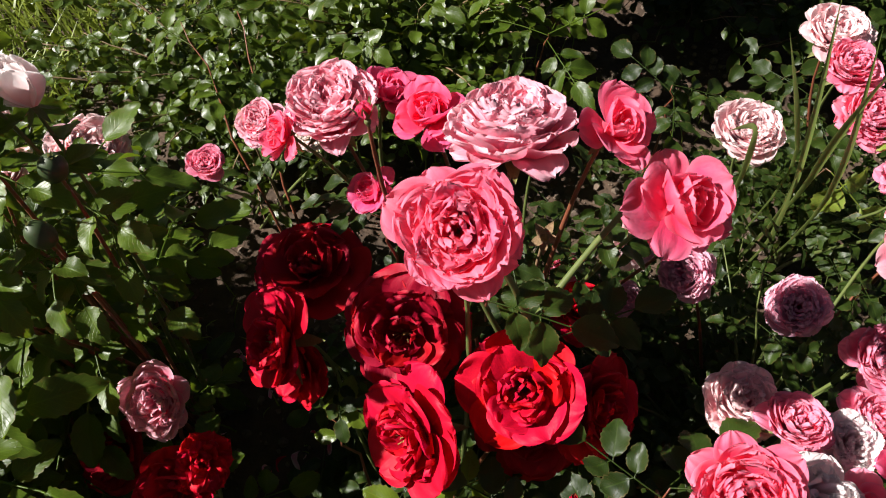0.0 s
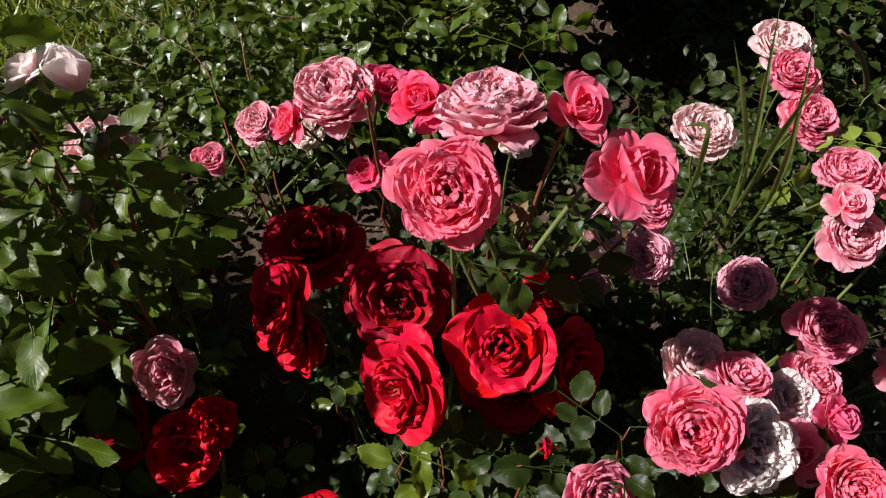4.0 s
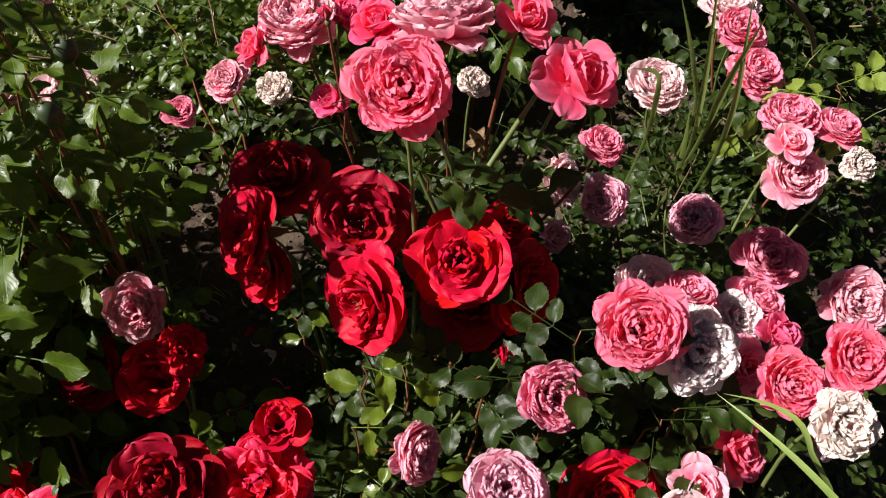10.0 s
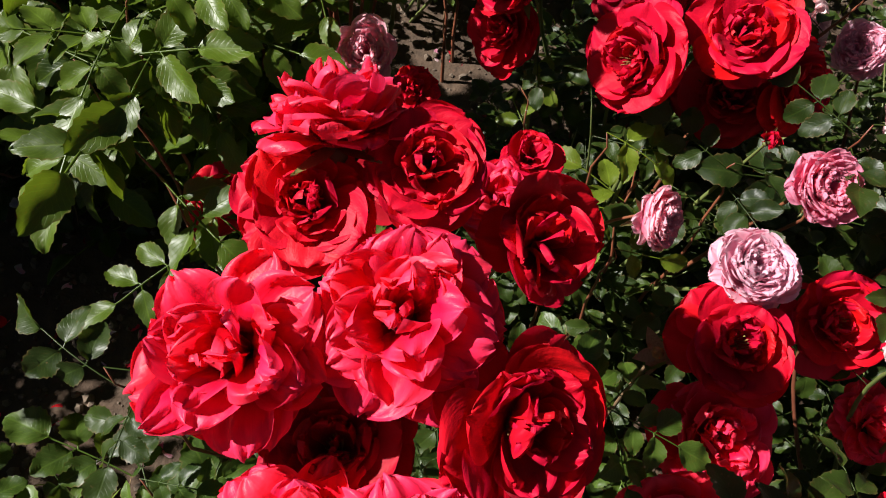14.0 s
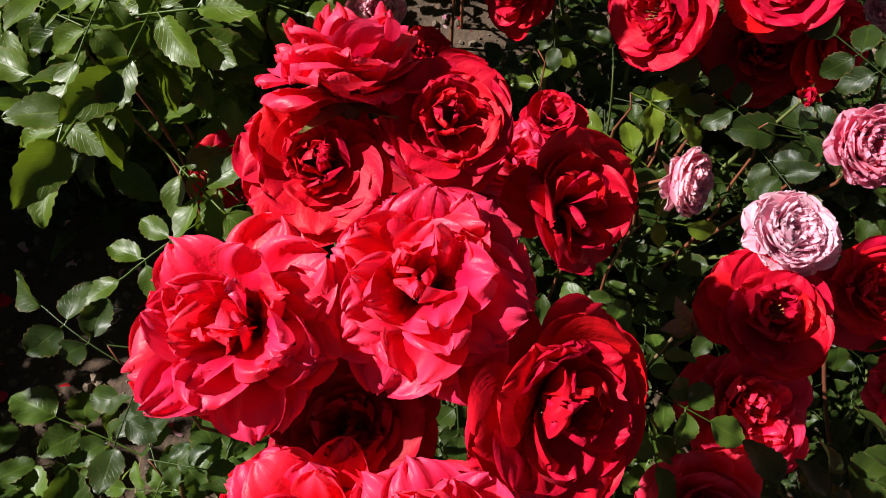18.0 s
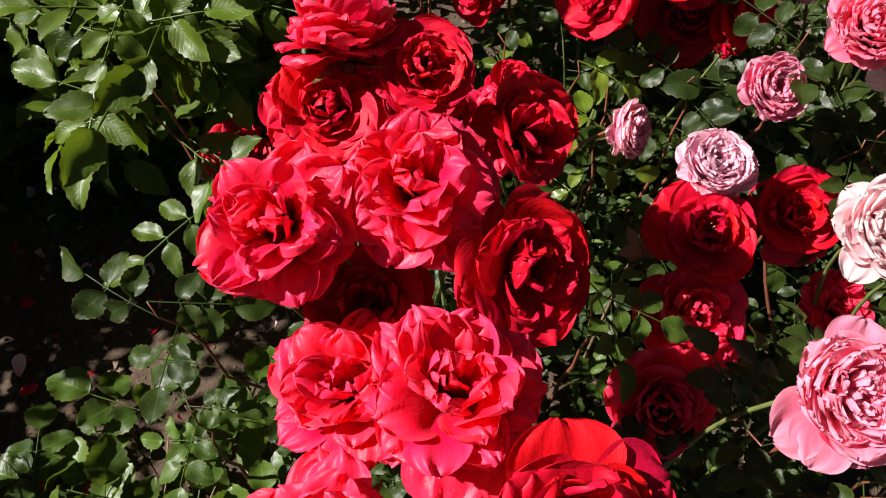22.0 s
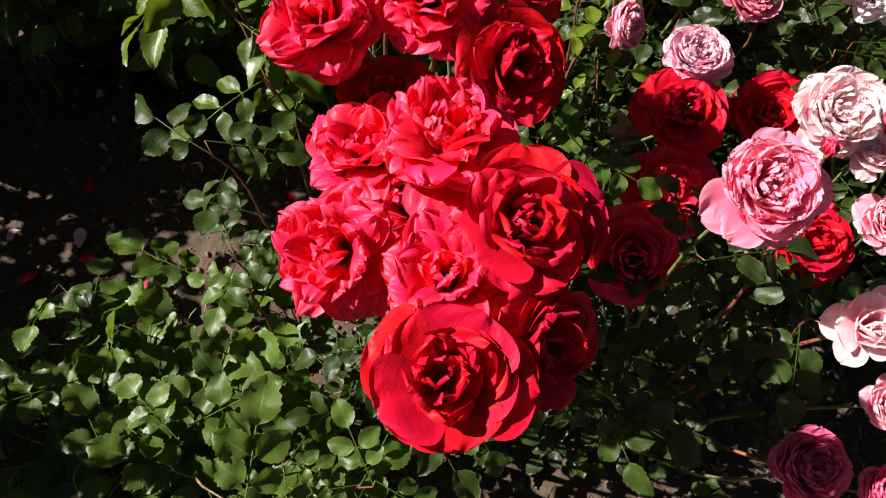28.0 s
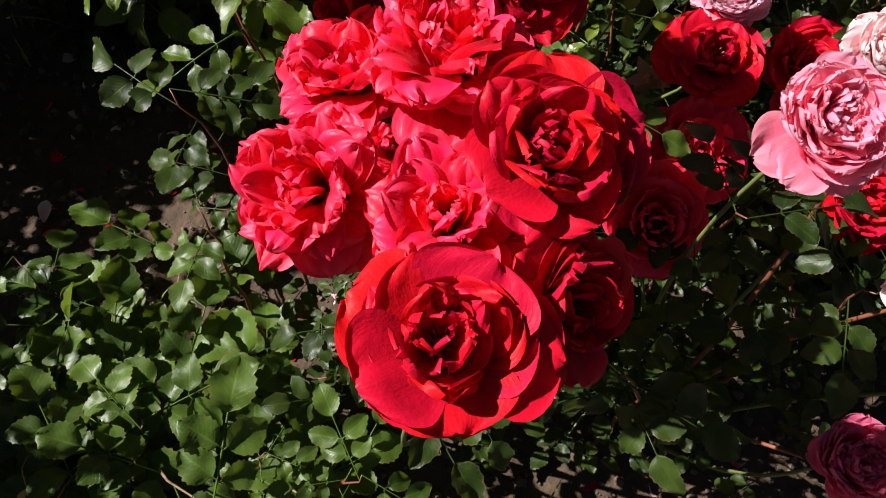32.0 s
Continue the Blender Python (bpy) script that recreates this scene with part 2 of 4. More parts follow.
SOIL = plain_material("soil", (0.028, 0.018, 0.011), (0.088, 0.053, 0.031), 55.0, 0.95, 0.012)
CLOD = plain_material("soil_clod", (0.040, 0.027, 0.019), (0.20, 0.145, 0.10), 140.0, 0.95, 0.002)
CANE = plain_material("cane_green", (0.055, 0.080, 0.020), (0.13, 0.155, 0.042), 60.0, 0.5)
REDCANE = plain_material("cane_red", (0.11, 0.030, 0.018), (0.22, 0.075, 0.035), 60.0, 0.45)
BROWNCANE = plain_material("cane_brown", (0.10, 0.060, 0.030), (0.25, 0.16, 0.08), 80.0, 0.7)
SEPAL = plain_material("sepal_green", (0.10, 0.13, 0.035), (0.22, 0.22, 0.07), 120.0, 0.5, 0.0005, 0.2)
DRY = plain_material("dry_brown", (0.16, 0.085, 0.035), (0.40, 0.27, 0.14), 120.0, 0.8, 0.001)
STAMEN = plain_material("stamen", (0.10, 0.035, 0.015), (0.42, 0.26, 0.06), 300.0, 0.7)
GRASS = plain_material("grass_blade_green", (0.17, 0.26, 0.055), (0.30, 0.39, 0.10), 40.0, 0.4, 0.0005, 0.35)
LAWN = plain_material("lawn_green", (0.075, 0.120, 0.014), (0.25, 0.30, 0.040), 30.0, 0.45, 0.0005, 0.35)


# ---- mesh helpers ----
def mesh_of(name, verts, faces, mat, uvs=None, smooth=True):
    me = bpy.data.meshes.new(name)
    me.from_pydata([tuple(v) for v in verts], [], faces)
    me.materials.append(mat)
    if uvs is not None:
        layer = me.uv_layers.new(name="UVMap")
        loops = np.empty(len(me.loops), dtype=np.int32)
        me.loops.foreach_get("vertex_index", loops)
        layer.data.foreach_set("uv", np.asarray(uvs, dtype=np.float32)[loops].ravel())
    if smooth:
        me.polygons.foreach_set("use_smooth", np.ones(len(me.polygons), dtype=bool))
    me.update()
    return me


def part(name, me, parent, m=None, label=""):
    ob = new(name, me)
    ob.parent = parent
    if m is not None:
        ob.matrix_basis = m
    return tagged(ob, label)


def aim(axis, spin=0.0):
    """A turn that takes +z to axis."""
    return Vector(axis).normalized().to_track_quat("Z", "Y").to_matrix().to_4x4() @ Matrix.Rotation(spin, 4, "Z")


def tube(name, pts, radii, mat, sides=7, knots=0.0):
    """A tapered stem along points, closed at its tip."""
    verts, faces, uvs = [], [], []
    pts = [Vector(p) for p in pts]
    for i, p in enumerate(pts):
        d = (pts[min(i + 1, len(pts) - 1)] - pts[max(i - 1, 0)]).normalized()
        a = d.orthogonal().normalized() if i == 0 else (a - d * a.dot(d)).normalized()
        b = d.cross(a)
        r = radii[i] * (1 + knots * random.uniform(-1, 1))
        for k in range(sides):
            t = 2 * math.pi * k / sides
            verts.append(p + (a * math.cos(t) + b * math.sin(t)) * r)
            uvs.append((k / sides, i / len(pts)))
    for i in range(len(pts) - 1):
        for k in range(sides):
            k2 = (k + 1) % sides
            faces.append((i * sides + k, i * sides + k2, (i + 1) * sides + k2, (i + 1) * sides + k))
    faces.append(tuple(range((len(pts) - 1) * sides, len(pts) * sides)))
    return mesh_of(name, verts, faces, mat, uvs)


def bezier(a, b, c, d, n):
    a, b, c, d = (Vector(q) for q in (a, b, c, d))
    out = []
    for i in range(n):
        t = i / (n - 1)
        out.append(a * (1 - t) ** 3 + b * 3 * t * (1 - t) ** 2 + c * 3 * t * t * (1 - t) + d * t ** 3)
    return out


def petal_arrays(length, width, th0, th1, th2, cup, ruffle, seed, nu=17, nv=13, notch=0.0, roll=0.0, waves=2.0):
    """A petal standing at the origin: x outward, z up. th0, th1, th2: degrees from upright at foot, middle and rim."""
    rng = random.Random(seed)
    ph, ph2, fr = rng.uniform(0, 6), rng.uniform(0, 6), waves * rng.uniform(0.75, 1.25)
    skew, twist = rng.uniform(-0.12, 0.12), rng.uniform(-0.25, 0.25)
    dip, dip_at = rng.uniform(0.0, 0.05), rng.uniform(-0.6, 0.6)
    line, p = [], Vector((0, 0))
    fine = nv * 4
    for i in range(fine + 1):
        v = i / fine
        th = radians(th0 + (th1 - th0) * min(1, v * 1.6)) if v < 0.625 else radians(th1 + (th2 - th1) * ((v - 0.625) / 0.375) ** 1.3)
        th += radians(roll) * max(0.0, (v - 0.84) / 0.16) ** 1.5
        line.append((p.copy(), th))
        p = p + Vector((math.sin(th), math.cos(th))) * length / fine
    verts, uvs, faces = [], [], []
    for j in range(nv):
        for i in range(nu):
            u, v = 2 * i / (nu - 1) - 1, 1 - (1 - j / (nv - 1)) ** 1.5
            cut = 1 - 0.03 * u * u - notch * math.exp(-(u * 3.2) ** 2) - dip * math.exp(-((u - dip_at) * 4) ** 2) + 0.012 * math.sin(fr * 2.3 * u + ph)
            ve = v * cut
            f = ve * fine
            k = min(int(f), fine - 1)
            (c0, t0), (c1, t1) = line[k], line[k + 1]
            c, th = c0.lerp(c1, f - k), t0 + (t1 - t0) * (f - k)
            w = width * (0.15 + 0.85 * math.sin(min(1, v / 0.70) * math.pi / 2))
            w *= math.sqrt(max(0.0, 1 - 0.96 * max(0.0, (v - 0.56) / 0.44) ** 2.5))
            s = u * w + skew * width * ve * ve
            kc = cup * (1 - 0.45 * ve)
            ang = s * kc
            lat = math.sin(ang) / kc if abs(kc) > 1e-4 else s
            inward = (1 - math.cos(ang)) / kc if abs(kc) > 1e-4 else 0
            wob = ruffle * ve ** 2 * (abs(u) ** 0.7 * math.sin(fr * math.pi * u * 0.8 + ph) + 0.5 * math.sin(1.7 * fr * math.pi * u + ph2 + 4 * ve) + twist * u * 2)
            wob += ruffle * 0.35 * ve * math.sin(7 * ve + ph + 2 * u)
            wob += ruffle * 1.1 * ve * noise.noise(Vector((u * 1.9 + ph * 7, ve * 2.6, ph2)))
            d = wob - inward
            verts.append((c.x + math.cos(th) * d, lat, c.y - math.sin(th) * d))
            uvs.append(((u + 1) / 2, v))
    for j in range(nv - 1):
        for i in range(nu - 1):
            a = j * nu + i
            faces.append((a, a + 1, a + nu + 1, a + nu))
    return np.array(verts), np.array(faces), np.array(uvs)


# petal families, in units of the bloom's radius: length, width, three angles, cup, ruffle
FAMILY = {
    "guard": (1.06, 0.47, 76, 82, 98, 0.65, 0.048),
    "ring_a": (1.02, 0.60, 97, 40, 36, 2.1, 0.026),
    "ring_b": (1.02, 0.54, 96, 34, 38, 2.2, 0.028),
    "ring_c": (0.99, 0.48, 82, 30, 36, 2.4, 0.030),
    "ring_d": (0.94, 0.41, 64, 28, 32, 2.7, 0.034),
    "ring_e": (0.90, 0.35, 56, 22, 28, 3.0, 0.036),
    "ring_f": (0.86, 0.30, 44, 18, 24, 3.4, 0.040),
    "ring_g": (0.81, 0.25, 36, 13, 18, 3.8, 0.040),
    "ring_h": (0.77, 0.20, 24, 9, 12, 4.6, 0.036),
    "heart": (0.74, 0.15, 14, 4, 6, 5.5, 0.030),
    "quill_g": (1.00, 0.42, 86, 86, 104, 0.9, 0.045),
    "quill_f": (0.95, 0.38, 86, 70, 84, 1.2, 0.05),
    "quill_e": (0.92, 0.34, 82, 54, 62, 1.6, 0.05),
    "quill_d": (0.88, 0.30, 76, 40, 44, 2.1, 0.05),
    "quill_c": (0.82, 0.25, 64, 26, 28, 2.8, 0.05),
    "quill_b": (0.72, 0.20, 48, 14, 14, 3.6, 0.045),
    "quill_a": (0.60, 0.16, 34, 4, 2, 4.6, 0.040),
    "wrap": (0.86, 0.62, 34, 8, -30, 1.9, 0.025),
    "wide": (1.03, 0.64, 74, 80, 94, 0.50, 0.050),
    "sweep": (1.00, 0.62, 84, 54, 48, 1.0, 0.056),
    "wave": (0.95, 0.52, 80, 42, 36, 0.9, 0.066),
    "fold": (0.90, 0.44, 66, 30, 24, 1.1, 0.074),
    "turn": (0.82, 0.36, 46, 18, 10, 1.5, 0.074),
    "curl": (0.72, 0.27, 28, 8, -4, 2.2, 0.060),
    "flop_a": (0.98, 0.45, 62, 90, 116, 0.0, 0.065),
    "flop_b": (0.98, 0.39, 40, 70, 104, 0.35, 0.070),
    "flop_c": (0.95, 0.35, 24, 50, 86, 0.6, 0.075),
    "flop_d": (0.90, 0.31, 12, 32, 58, 1.0, 0.075),
    "flop_e": (0.80, 0.25, 8, 14, 14, 2.0, 0.070),
}
RUFFLED = ("flop_a", "wide", "sweep", "wave", "fold", "turn", "curl")
CACHE = {}


def petal_shape(family, variant, small=False):
    key = (family, variant, small)
    if key not in CACHE:
        L, W, a, b, c, cup, ruf = FAMILY[family]
        q = random.Random(str((family, variant)))
        dense = family[:4] in ("ring", "quil", "hear")
        CACHE[key] = petal_arrays(L * q.uniform(0.93, 1.07), W * q.uniform(0.9, 1.12), a, b + q.uniform(-8, 8), c + q.uniform(-12, 12),
                                  cup * q.uniform(0.8, 1.1), ruf * q.uniform(0.8, 1.25) * (1.6 if dense else 1.0), q.random(), 13 if small else 17, 8 if small else 13,
                                  notch=q.choice((0, 0, 0.03, 0.06)), roll=q.uniform(0.5, 1.3) * (34 if family in RUFFLED else 16), waves=2.9 if dense else 2.0)
    return CACHE[key]


def petal(family, colour, variant):
    key = (family, colour, variant)
    if key not in CACHE:
        v, f, uv = petal_shape(family, variant)
        CACHE[key] = mesh_of("petal", v, f.tolist(), PETAL[colour], uv)
    return CACHE[key]


def leaflet_rows(length, width, fold, curl, rng, teeth=9):
    """Vertices of one serrated leaflet along +x, with a folded midrib; rows of five."""
    rows = []
    for i in range(teeth * 2 + 1):
        t = i / (teeth * 2)
        w = width * math.sin(math.pi * min(1, t * 1.01) ** 0.86) ** 0.66 if 0 < t < 1 else 0.0
        tooth = (1.05 if i % 2 else 0.94) if 0 < t < 1 else 1
        z = -curl * length * t * t
        x = length * t
        rows.append([(x + (0.016 * length if k in (0, 4) and i % 2 else 0), w * s * tooth, z + fold * abs(w * s) + (0.12 * width * math.sin(t * 9 + s * 2 + rng) if k != 2 else 0), (s + 1) / 2, t)
                     for k, s in enumerate((-1, -0.5, 0, 0.5, 1))])
    return rows


def leaf_mesh(name, mat, scale, seed, pairs=2, teeth=7, plump=0.36):
    """A rose leaf: stalk with a leaflet at its tip and pairs of leaflets along it; foot at the origin, along +x."""
    rng = random.Random(seed)
    verts, faces, uvs = [], [], []
    total = scale * (0.9 + 0.55 * pairs)
    droop = rng.uniform(0.05, 0.35)

    def spine(t):
        return Vector((total * t, 0, -droop * total * t * t * 0.6 + 0.1 * total * t))

    spots = [(1.0, 0.0, 1.12)]
    for p in range(pairs):
        t = 1.0 - (p + 1) * (0.62 / pairs)
        for s in (-1, 1):
            spots.append((t + rng.uniform(-0.02, 0.02), s * rng.uniform(48, 72), 0.95 - 0.14 * p + rng.uniform(-0.08, 0.08)))
    for t, yaw, k in spots:
        m = Matrix.Translation(spine(t)) @ Euler((rng.uniform(-0.4, 0.4), rng.uniform(-0.15, 0.45), radians(yaw))).to_matrix().to_4x4()
        base = len(verts)
        rows = leaflet_rows(scale * k, scale * k * plump, rng.uniform(0.15, 0.55), rng.uniform(-0.05, 0.4), rng.random() * 6, teeth)
        off = scale * 0.10
        for r in rows:
            for x, y, z, uu, vv in r:
                verts.append(m @ Vector((x + off, y, z)))
                uvs.append((uu, vv))
        for i in range(len(rows) - 1):
            for q in range(4):
                a = base + i * 5 + q
                faces.append((a, a + 5, a + 6, a + 1))
        # little stalk of the leaflet
        base = len(verts)
        for x in (0, off):
            for y, z in ((-0.02, 0), (0.02, 0), (0, 0.03)):
                verts.append(m @ Vector((x, y * scale, z * scale)))
                uvs.append((0.5, 0.02))
        for q in range(3):
            faces.append((base + q, base + (q + 1) % 3, base + 3 + (q + 1) % 3, base + 3 + q))
    base = len(verts)
    n = 6
    for i in range(n):
        c = spine(i / (n - 1))
        for y, z in ((-0.022, 0), (0.022, 0), (0, 0.03)):
            verts.append(c + Vector((0, y * scale, z * scale)))
            uvs.append((0.5, 0.02))
    for i in range(n - 1):
        for q in range(3):
            a, b = base + i * 3 + q, base + i * 3 + (q + 1) % 3
            faces.append((a, b, b + 3, a + 3))
    return mesh_of(name, verts, faces, mat, uvs)


def leaf(kind, size, pairs=2, plump=0.36, variants=7):
    v = random.randrange(variants)
    key = ("leaf", kind, round(size, 3), pairs, v, plump)
    if key not in CACHE:
        CACHE[key] = leaf_mesh("leaf", LEAF[kind], size, str(key), pairs, 5 if size < 0.03 else 7, plump)
    return CACHE[key]


def soil_height(x, y):
    h = 0.016 * noise.noise(Vector((x * 3.1, y * 3.1, 0))) + 0.010 * noise.noise(Vector((x * 11, y * 11, 3))) + 0.006 * noise.noise(Vector((x * 31, y * 31, 7)))
    return h * max(0.0, 1 - max(0, math.hypot(x, y - 0.4) - 1.6) / 1.0)


# ---- ground ----
def axis_steps(lo, hi, step, far):
    mid = list(np.arange(lo, hi + 1e-6, step))
    return [lo - f for f in reversed(far)] + mid + [hi + f for f in far]


gx = axis_steps(-1.5, 1.5, 0.02, (0.2, 0.6, 2, 8, 40, 300, 2500))
gy = axis_steps(-1.1, 2.2, 0.02, (0.2, 0.6, 2, 8, 40, 300, 2500))
gv = [(x, y, soil_height(x, y)) for y in gy for x in gx]
gf = [(j * len(gx) + i, j * len(gx) + i + 1, (j + 1) * len(gx) + i + 1, (j + 1) * len(gx) + i) for j in range(len(gy) - 1) for i in range(len(gx) - 1)]
ground = new("ground", mesh_of("ground", gv, gf, SOIL))
tagged(ground, "dark brown crumbly garden soil of a rose bed", "soil", kind="structure")


def stuff(name, verts, faces, mat, label, category, smooth=False):
    ob = new(name, mesh_of(name, verts, faces, mat, smooth=smooth))
    return tagged(ob, label, category, kind="stuff")


def scatter_clods(count):
    rng = random.Random(5)
    g = (1 + 5 ** 0.5) / 2
    ico = [Vector(v).normalized() for v in ((-1, g, 0), (1, g, 0), (-1, -g, 0), (1, -g, 0), (0, -1, g), (0, 1, g), (0, -1, -g), (0, 1, -g), (g, 0, -1), (g, 0, 1), (-g, 0, -1), (-g, 0, 1))]
    tri = ((0, 11, 5), (0, 5, 1), (0, 1, 7), (0, 7, 10), (0, 10, 11), (1, 5, 9), (5, 11, 4), (11, 10, 2), (10, 7, 6), (7, 1, 8),
           (3, 9, 4), (3, 4, 2), (3, 2, 6), (3, 6, 8), (3, 8, 9), (4, 9, 5), (2, 4, 11), (6, 2, 10), (8, 6, 7), (9, 8, 1))
    verts, faces = [], []
    for _ in range(count):
        x, y = rng.uniform(-1.3, 1.2), rng.uniform(-0.8, 1.3)
        r = 0.0025 + 0.0085 * rng.random() ** 3
        b = len(verts)
        turn = Euler((rng.random() * 6, rng.random() * 6, rng.random() * 6)).to_matrix()
        c = Vector((x, y, soil_height(x, y) + r * 0.25))
        for v in ico:
            verts.append(c + turn @ Vector((v.x * r * rng.uniform(0.7, 1.25), v.y * r * rng.uniform(0.6, 1.0), v.z * r * rng.uniform(0.5, 0.9))))
        faces += [(b + i, b + j, b + k) for i, j, k in tri]
    stuff("soil_clods", verts, faces, CLOD, "small brown clods and crumbs lying on the soil", "soil")


scatter_clods(11000)


def blades(name, count, area, lengths, width, mat, label, category, seed, tests=None):
    """Many short narrow blades standing on the soil, in one mesh."""
    rng = random.Random(seed)
    verts, faces = [], []
    x0, x1, y0, y1 = area
    while len(faces) < count * 3:
        x, y = rng.uniform(x0, x1), rng.uniform(y0, y1)
        if tests and not tests(x, y, rng):
            continue
        h, a, lean = rng.uniform(*lengths), rng.random() * 6.28, rng.uniform(0.1, 0.9)
        d, s = Vector((math.cos(a), math.sin(a), 0)), Vector((-math.sin(a), math.cos(a), 0)) * width * rng.uniform(0.6, 1.3)
        z, b = soil_height(x, y) - 0.003, len(verts)
        for t, k in ((0, 0.8), (0.4, 1), (0.75, 0.7), (1, 0.06)):
            c = Vector((x, y, z)) + d * (h * lean * t * t) + Vector((0, 0, h * t * (1 - 0.3 * lean * t)))
            verts += [c - s * k, c + s * k]
        faces += [(b + 2 * i, b + 2 * i + 1, b + 2 * i + 3, b + 2 * i + 2) for i in range(3)]
    stuff(name, verts, faces, mat, label, category, True)


blades("lawn_grass", 15000, (-3.2, -0.25, 0.85, 3.6), (0.06, 0.22), 0.003, LAWN, "sunlit uncut lawn grass behind the rose bed", "grass", 11,
       lambda x, y, r: y > 0.93 + 0.55 * (x + 0.9) + 0.08 * math.sin(9 * x) and r.random() < 1.3 / max(1, y) and math.hypot(0.8 * (x + 1.2), y - 1.6) + 0.5 * noise.noise(Vector((x * 1.7, y * 1.7, 4))) + 0.5 * r.random() < 1.75)
blades("weed_grass", 900, (-1.2, 1.0, -0.8, 1.2), (0.015, 0.06), 0.0015, LAWN, "thin weed grass sprouting from the soil", "grass", 12,
       lambda x, y, r: noise.noise(Vector((x * 4, y * 4, 2))) > 0.1)


# ---- bushes ----
def leaf_at(thing, me, origin, p, direction, up, k=1.0, name="leaf"):
    x = Vector(direction).normalized()
    z = (Vector(up) - x * Vector(up).dot(x)).normalized()
    y = z.cross(x)
    m = Matrix((x, y, z)).transposed().to_4x4()
    return part(name, me, thing, Matrix.Translation(Vector(p) - Vector(origin)) @ m @ Matrix.Scale(k, 4))


def far_leaf(size, variant, plump):
    """Arrays of a simple leaf of three to five leaflets, for shrubs that stay far off."""
    key = ("far", size, variant, plump)
    if key not in CACHE:
        me = leaf_mesh("far_leaf", LEAF["bg"], size, str(key), 1 + variant % 2, 3, plump)
        CACHE[key] = (np.array([v.co[:] for v in me.vertices]), np.array([p.vertices[:] for p in me.polygons]), np.array(far_uv(me)))
        bpy.data.meshes.remove(me)
    return CACHE[key]


def far_uv(me):
    uv = [(0, 0)] * len(me.vertices)
    for lp in me.loops:
        uv[lp.vertex_index] = me.uv_layers[0].data[lp.index].uv[:]
    return uv


def bush(label, base, spread, height, shoots, per, kind, size, seed, cane=CANE, lo=0.35, pairs=2, bias=(0, 0), group="rose bushes", plump=0.36, joined=False, under=0):
    """A rose bush: canes from one foot, with leaves set spirally along them."""
    rng = random.Random(seed)
    random.seed(seed)
    bx, by = base
    foot = Vector((bx, by, soil_height(bx, by) - 0.01))
    thing = new("rose_bush")
    thing.location = foot
    tagged(thing, label, "rose bush", group)
    heap_v, heap_f, heap_uv = [], [], []
    for i in range(shoots):
        a, r = i * 2.39996, math.sqrt((i + 0.5) / shoots)
        tip = foot + Vector((bias[0] + math.cos(a) * r * spread[0], bias[1] + math.sin(a) * r * spread[1], height * (1.0 - 0.35 * r * r) * rng.uniform(0.5, 1.12)))
        pts = bezier(foot, foot + Vector((0, 0, height * 0.45)) + (tip - foot) * 0.1, foot.lerp(tip, 0.6) + Vector((rng.uniform(-.03, .03), rng.uniform(-.03, .03), height * 0.18)), tip, 9)
        pts = [p + Vector((rng.uniform(-1, 1), rng.uniform(-1, 1), rng.uniform(-1, 1))) * 0.004 for p in pts]
        cane_part = part("cane", tube("cane", [p - foot for p in pts], [0.0042 - 0.0036 * (j / 8) ** 0.9 for j in range(9)], cane, 6, 0.1), thing)
        for j in range(per):
            t = 1.0 if j == per - 1 else lo + (1 - lo) * (j + rng.random() * 0.6) / per
            f = t * 8
            k = min(int(f), 7)
            p = pts[k].lerp(pts[k + 1], min(1, f - k))
            az = j * 2.3 + rng.uniform(-0.5, 0.5) + i
            d = Vector((math.cos(az), math.sin(az), rng.uniform(-0.15, 0.55)))
            up = Vector((rng.uniform(-0.9, 0.9), rng.uniform(-0.9, 0.8), 1.0))
            if not joined:
                leaf_at(cane_part, leaf(kind, size, pairs, plump), foot, p, d, up, rng.uniform(0.7, 1.15))
                continue
            v, f, uv = far_leaf(size, rng.randrange(6), plump)
            x = d.normalized()
            z = (up - x * up.dot(x)).normalized()
            m = np.array((x, z.cross(x), z)).T * rng.uniform(0.7, 1.15)
            n0 = sum(len(q) for q in heap_v)
            heap_v.append(v @ m.T + np.array(p - foot)), heap_f.append(f + n0), heap_uv.append(uv)
    for i in range(under):
        a, r = rng.random() * 6.2832, math.sqrt(rng.random())
        v, f, uv = far_leaf(size, rng.randrange(6), plump)
        x = Vector((math.cos(a * 3 + i), math.sin(a * 3 + i), rng.uniform(-0.3, 0.4))).normalized()
        up = Vector((rng.uniform(-0.7, 0.7), rng.uniform(-0.7, 0.7), 1.0))
        z = (up - x * up.dot(x)).normalized()
        m = np.array((x, z.cross(x), z)).T * rng.uniform(0.6, 1.05)
        p = Vector((math.cos(a) * r * spread[0], math.sin(a) * r * spread[1], height * rng.uniform(0.08, 0.62) * (1.05 - 0.4 * r * r)))
        n0 = sum(len(q) for q in heap_v)
        heap_v.append(v @ m.T + np.array(p)), heap_f.append(f + n0), heap_uv.append(uv)
    if heap_v:
        me = mesh_of("foliage", np.concatenate(heap_v), np.concatenate(heap_f).tolist(), LEAF[kind], np.concatenate(heap_uv))
        part("foliage", me, thing)["kind"] = "stuff"
    return thing


